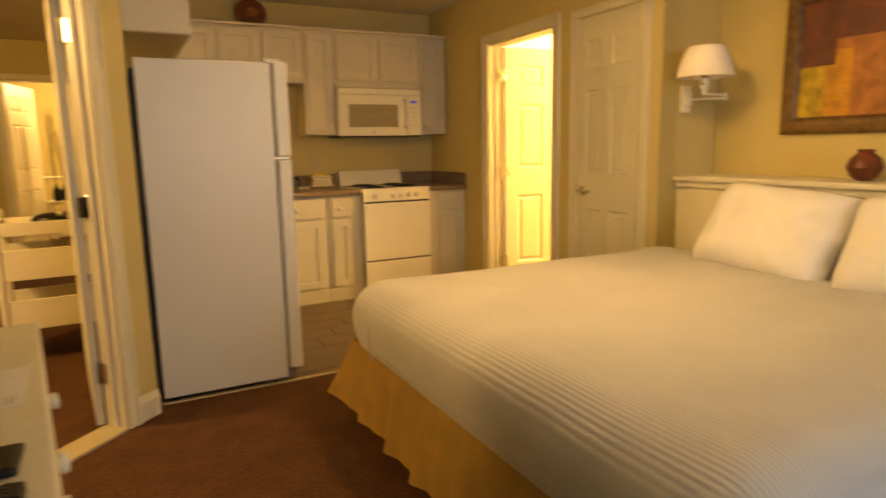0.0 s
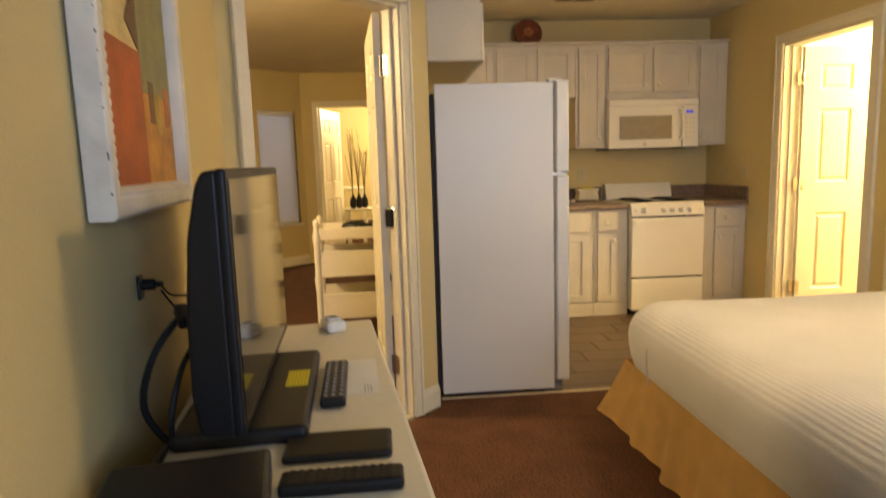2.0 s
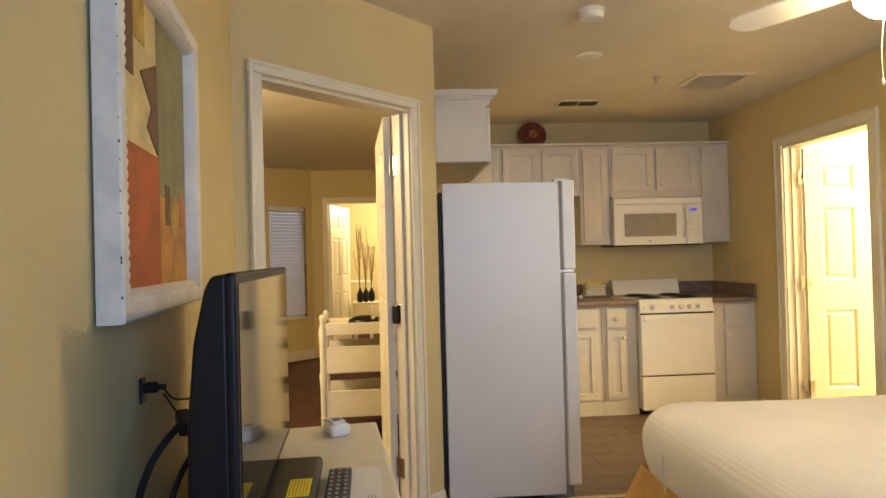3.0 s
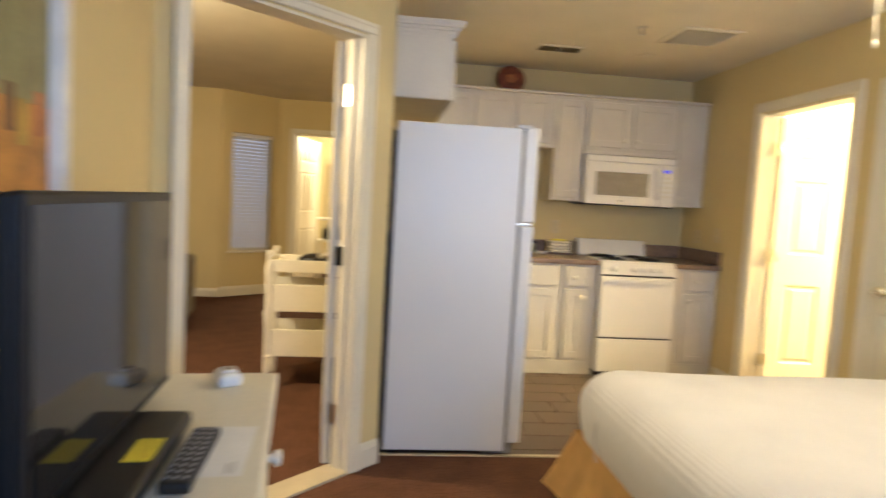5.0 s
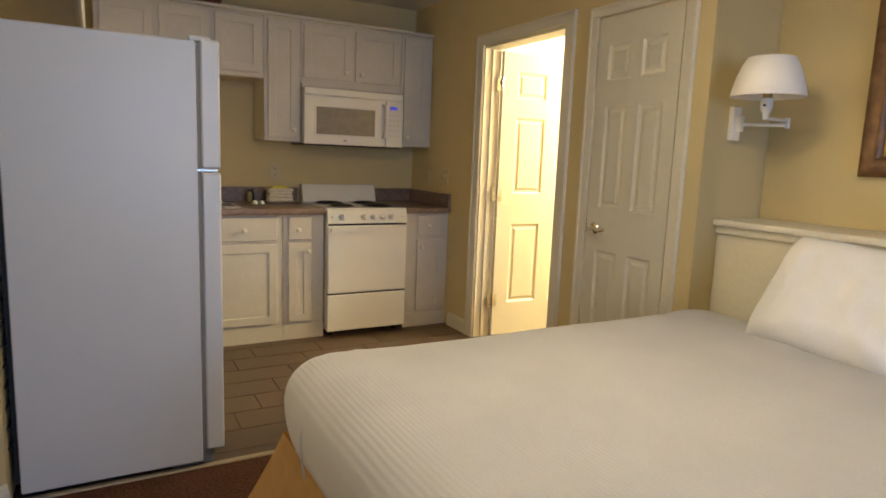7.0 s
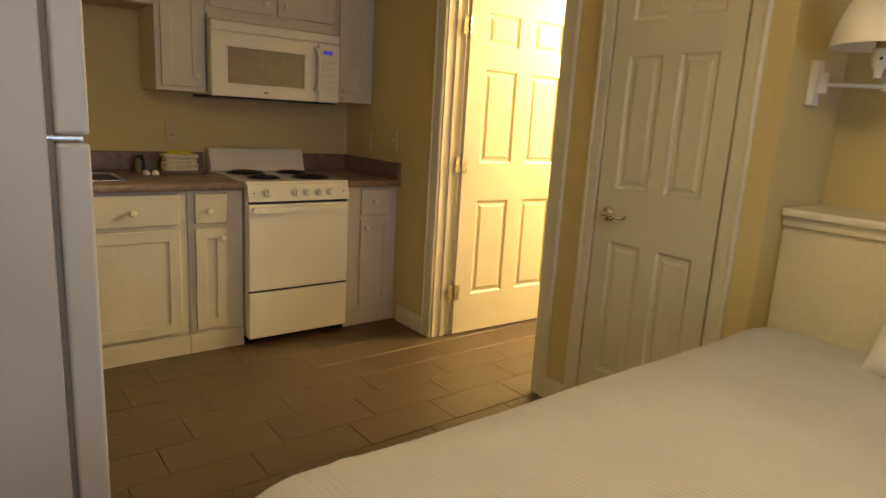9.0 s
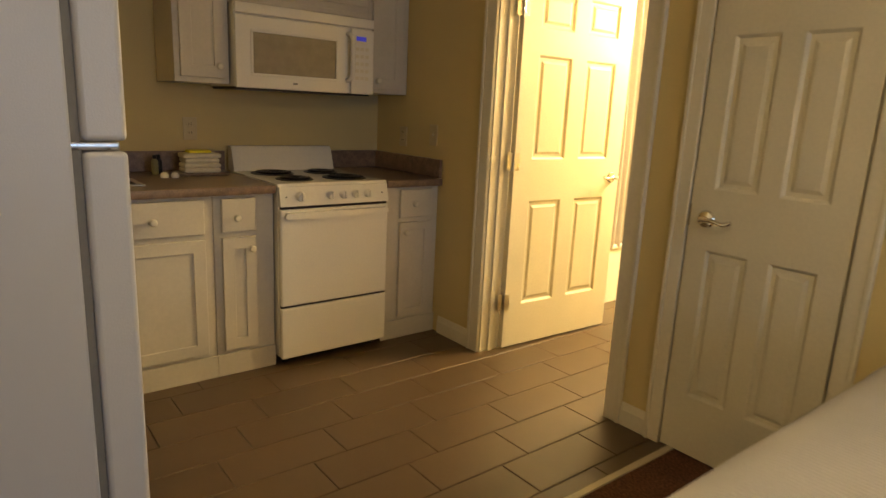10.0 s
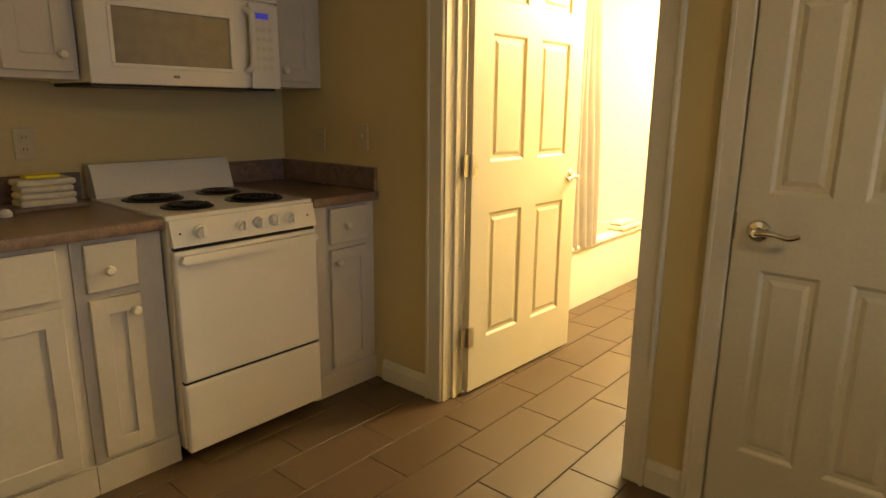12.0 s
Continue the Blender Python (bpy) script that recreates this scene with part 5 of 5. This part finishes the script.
w1 = thing("window_1", "sitting room window behind a closed white blind", "window", BAY, kind="structure")
part("window_sill", B(0.10, 0.70, -0.03, 0.10, 0.525, 0.549, bevel=0.004), M_TRIM, w1)
for x0, x1, z0, z1 in ((0.14, 0.17, 0.55, 1.97), (0.63, 0.66, 0.55, 1.97), (0.17, 0.63, 1.94, 1.97), (0.17, 0.63, 0.55, 0.58)):
    part("window_frame", B(x0, x1, 0.06, 0.10, z0, z1), M_TRIM, w1)
blind_window(w1, 0.145, 0.655, 0.56, 1.965, M_BLIND)
part("pane", B(0.17, 0.63, 0.078, 0.082, 0.58, 1.94), M_GLASS, w1)
d1 = thing("door_glazed", "white glazed balcony door with a closed blind", "door", pose(-4.15, 8.55, 0), kind="structure")
for x0, x1, z0, z1 in ((1.75, 1.87, 0, 2.0), (2.50, 2.62, 0, 2.0), (1.87, 2.50, 1.88, 2.0), (1.87, 2.50, 0, 0.25)):
    part("door_frame_bar", B(x0, x1, 0.04, 0.085, z0, z1, bevel=0.004), M_TRIM, d1)
part("pane", B(1.87, 2.50, 0.060, 0.064, 0.25, 1.88), M_GLASS, d1)
blind_window(d1, 1.86, 2.46, 0.25, 1.93, M_BLIND)
for z in (1.0, 1.35):
    part("lock", lathe([(0.022, 0), (0.020, 0.02), (0.012, 0.05)], 14, pose(2.56, 0.04, z, 90, 0, 0)), M_BRONZE, d1)
bd = thing("backdrop_daylight", "pale blue daylight outside the sitting room windows", "daylight", kind="structure")
part("sheet_door", B(-2.6, -1.3, 9.0, 9.01, -0.1, 2.4), M_DAY, bd)
bm = B(0.0, 0.8, 0.30, 0.31, 0.3, 2.3)
bmesh.ops.transform(bm, matrix=BAY, verts=bm.verts)
part("sheet_window", bm, M_DAY, bd)

# the farther room through its doorway
panel_door("far_door", "white six-panel door standing open in the far room", 0.78, 2.0, pose(-0.045, 9.20, 0.012, 0, 0, 76), lever_faces=())
cs = thing("console_table", "small white console table in the far room", "table", pose(0.02, 10.7, 0))
part("top", B(-0.30, 0.40, -0.2, 0.2, 0.90, 0.93, bevel=0.005), M_TRIM, cs)
for x in (-0.27, 0.37):
    for y in (-0.17, 0.17):
        part("leg", B(x - 0.02, x + 0.02, y - 0.02, y + 0.02, 0, 0.8995, bevel=0.003), M_TRIM, cs)
part("shelf", B(-0.25, 0.35, -0.18, 0.18, 0.15, 0.17), M_TRIM, cs)
tv2 = thing("television", "small dark television on the far console", "television", pose(-0.14, 10.72, 0.9306, 0, 0, 75))
part("stand", B(-0.1, 0.1, -0.06, 0.06, 0, 0.015), M_BLACK, tv2)
part("neck", B(-0.02, 0.02, -0.015, 0.015, 0.015, 0.08), M_BLACK, tv2)
part("screen", B(-0.25, 0.25, -0.015, 0.015, 0.06, 0.40, bevel=0.005), M_BLACK, tv2)
random.seed(11)
for k in range(3):
    v = thing("floor_vase", "dark slim vase with tall dry branches", "vase", pose(0.29 + 0.08 * k, 9.75 + 0.04 * k, 0.66), group="vases with branches")
    part("vessel", lathe([(0.03, 0), (0.05, 0.04), (0.045, 0.12), (0.015, 0.18), (0.018, 0.20)], 16), M_BLACK, v)
    for j in range(7):
        dx, dy = random.uniform(-0.09, 0.09), random.uniform(-0.06, 0.06)
        hh_ = random.uniform(0.55, 0.95)
        br = part("branch", tube([(0, 0, 0.18), (dx * 0.4, dy * 0.4, 0.18 + hh_ * 0.5), (dx, dy, 0.18 + hh_)], 0.003, 5), M_BRANCH, v)
        for q_ in range(4):
            t_ = 0.45 + 0.13 * q_
            part("twig", tube([(dx * t_, dy * t_, 0.18 + hh_ * t_), (dx * t_ + random.uniform(-0.05, 0.05), dy * t_, 0.18 + hh_ * t_ + 0.08)], 0.002, 4), M_BRANCH, br)
lowt = thing("vase_stand", "white side table under the vases", "table", pose(0.40, 9.80, 0))
part("top", B(-0.22, 0.22, -0.16, 0.18, 0.63, 0.659, bevel=0.004), M_TRIM, lowt)
for x in (-0.19, 0.19):
    for y in (-0.13, 0.15):
        part("leg", B(x - 0.02, x + 0.02, y - 0.02, y + 0.02, 0, 0.6295), M_TRIM, lowt)

# bedroom window behind the walker
w2 = thing("window_2", "bedroom window letting in cool daylight", "window", pose(0.3, -1.42, 0), kind="structure")
for x0, x1, z0, z1 in ((1.3, 1.35, 0.85, 2.05), (2.75, 2.8, 0.85, 2.05), (1.35, 2.75, 2.0, 2.05), (1.35, 2.75, 0.85, 0.9), (2.03, 2.07, 0.9, 2.0)):
    part("window_frame", B(x0, x1, 0.02, 0.07, z0, z1), M_TRIM, w2)
part("pane", B(1.35, 2.03, 0.04, 0.044, 0.9, 2.0), M_GLASS, w2)
part("pane", B(2.07, 2.75, 0.04, 0.044, 0.9, 2.0), M_GLASS, w2)
part("window_sill", B(1.25, 2.85, 0.142, 0.20, 0.82, 0.849, bevel=0.004), M_TRIM, w2)

# ---- floor tiles, piece by piece ----
TL, TW, GAP = 0.426, 0.2005, 0.004
TILE_ME = {}


def tile_mesh(l, w):
    key = (round(l, 3), round(w, 3))
    if key not in TILE_ME:
        TILE_ME[key] = mesh_of("tile", box(bmesh.new(), 0, l, 0, w, -0.009, 0.0, bevel=0.0015, segments=1), M_TILE, smooth=False)
    return TILE_ME[key]


row = 0
y = TILE_EDGE + 0.014
first = 4.518 - 3 * TW
while y < 6.2:
    y1 = min(first + TW * (row + 1), 6.27)
    x = 1.08 - TL + (row % 3) * TL / 3 + 0.13
    while x < 6.33:
        x0, x1 = max(x, 1.075), x + TL
        if x1 - x0 > 0.03 and y1 - y > 0.03:
            hidden = y > 5.66 and x1 < XR
            if not hidden:
                ob = new("tile", tile_mesh(x1 - x0 - GAP, y1 - y - GAP))
                ob.location = (x0, y, 0.0005 * random.random())
                ob.parent = floor
        x += TL
    y = y1
    row += 1
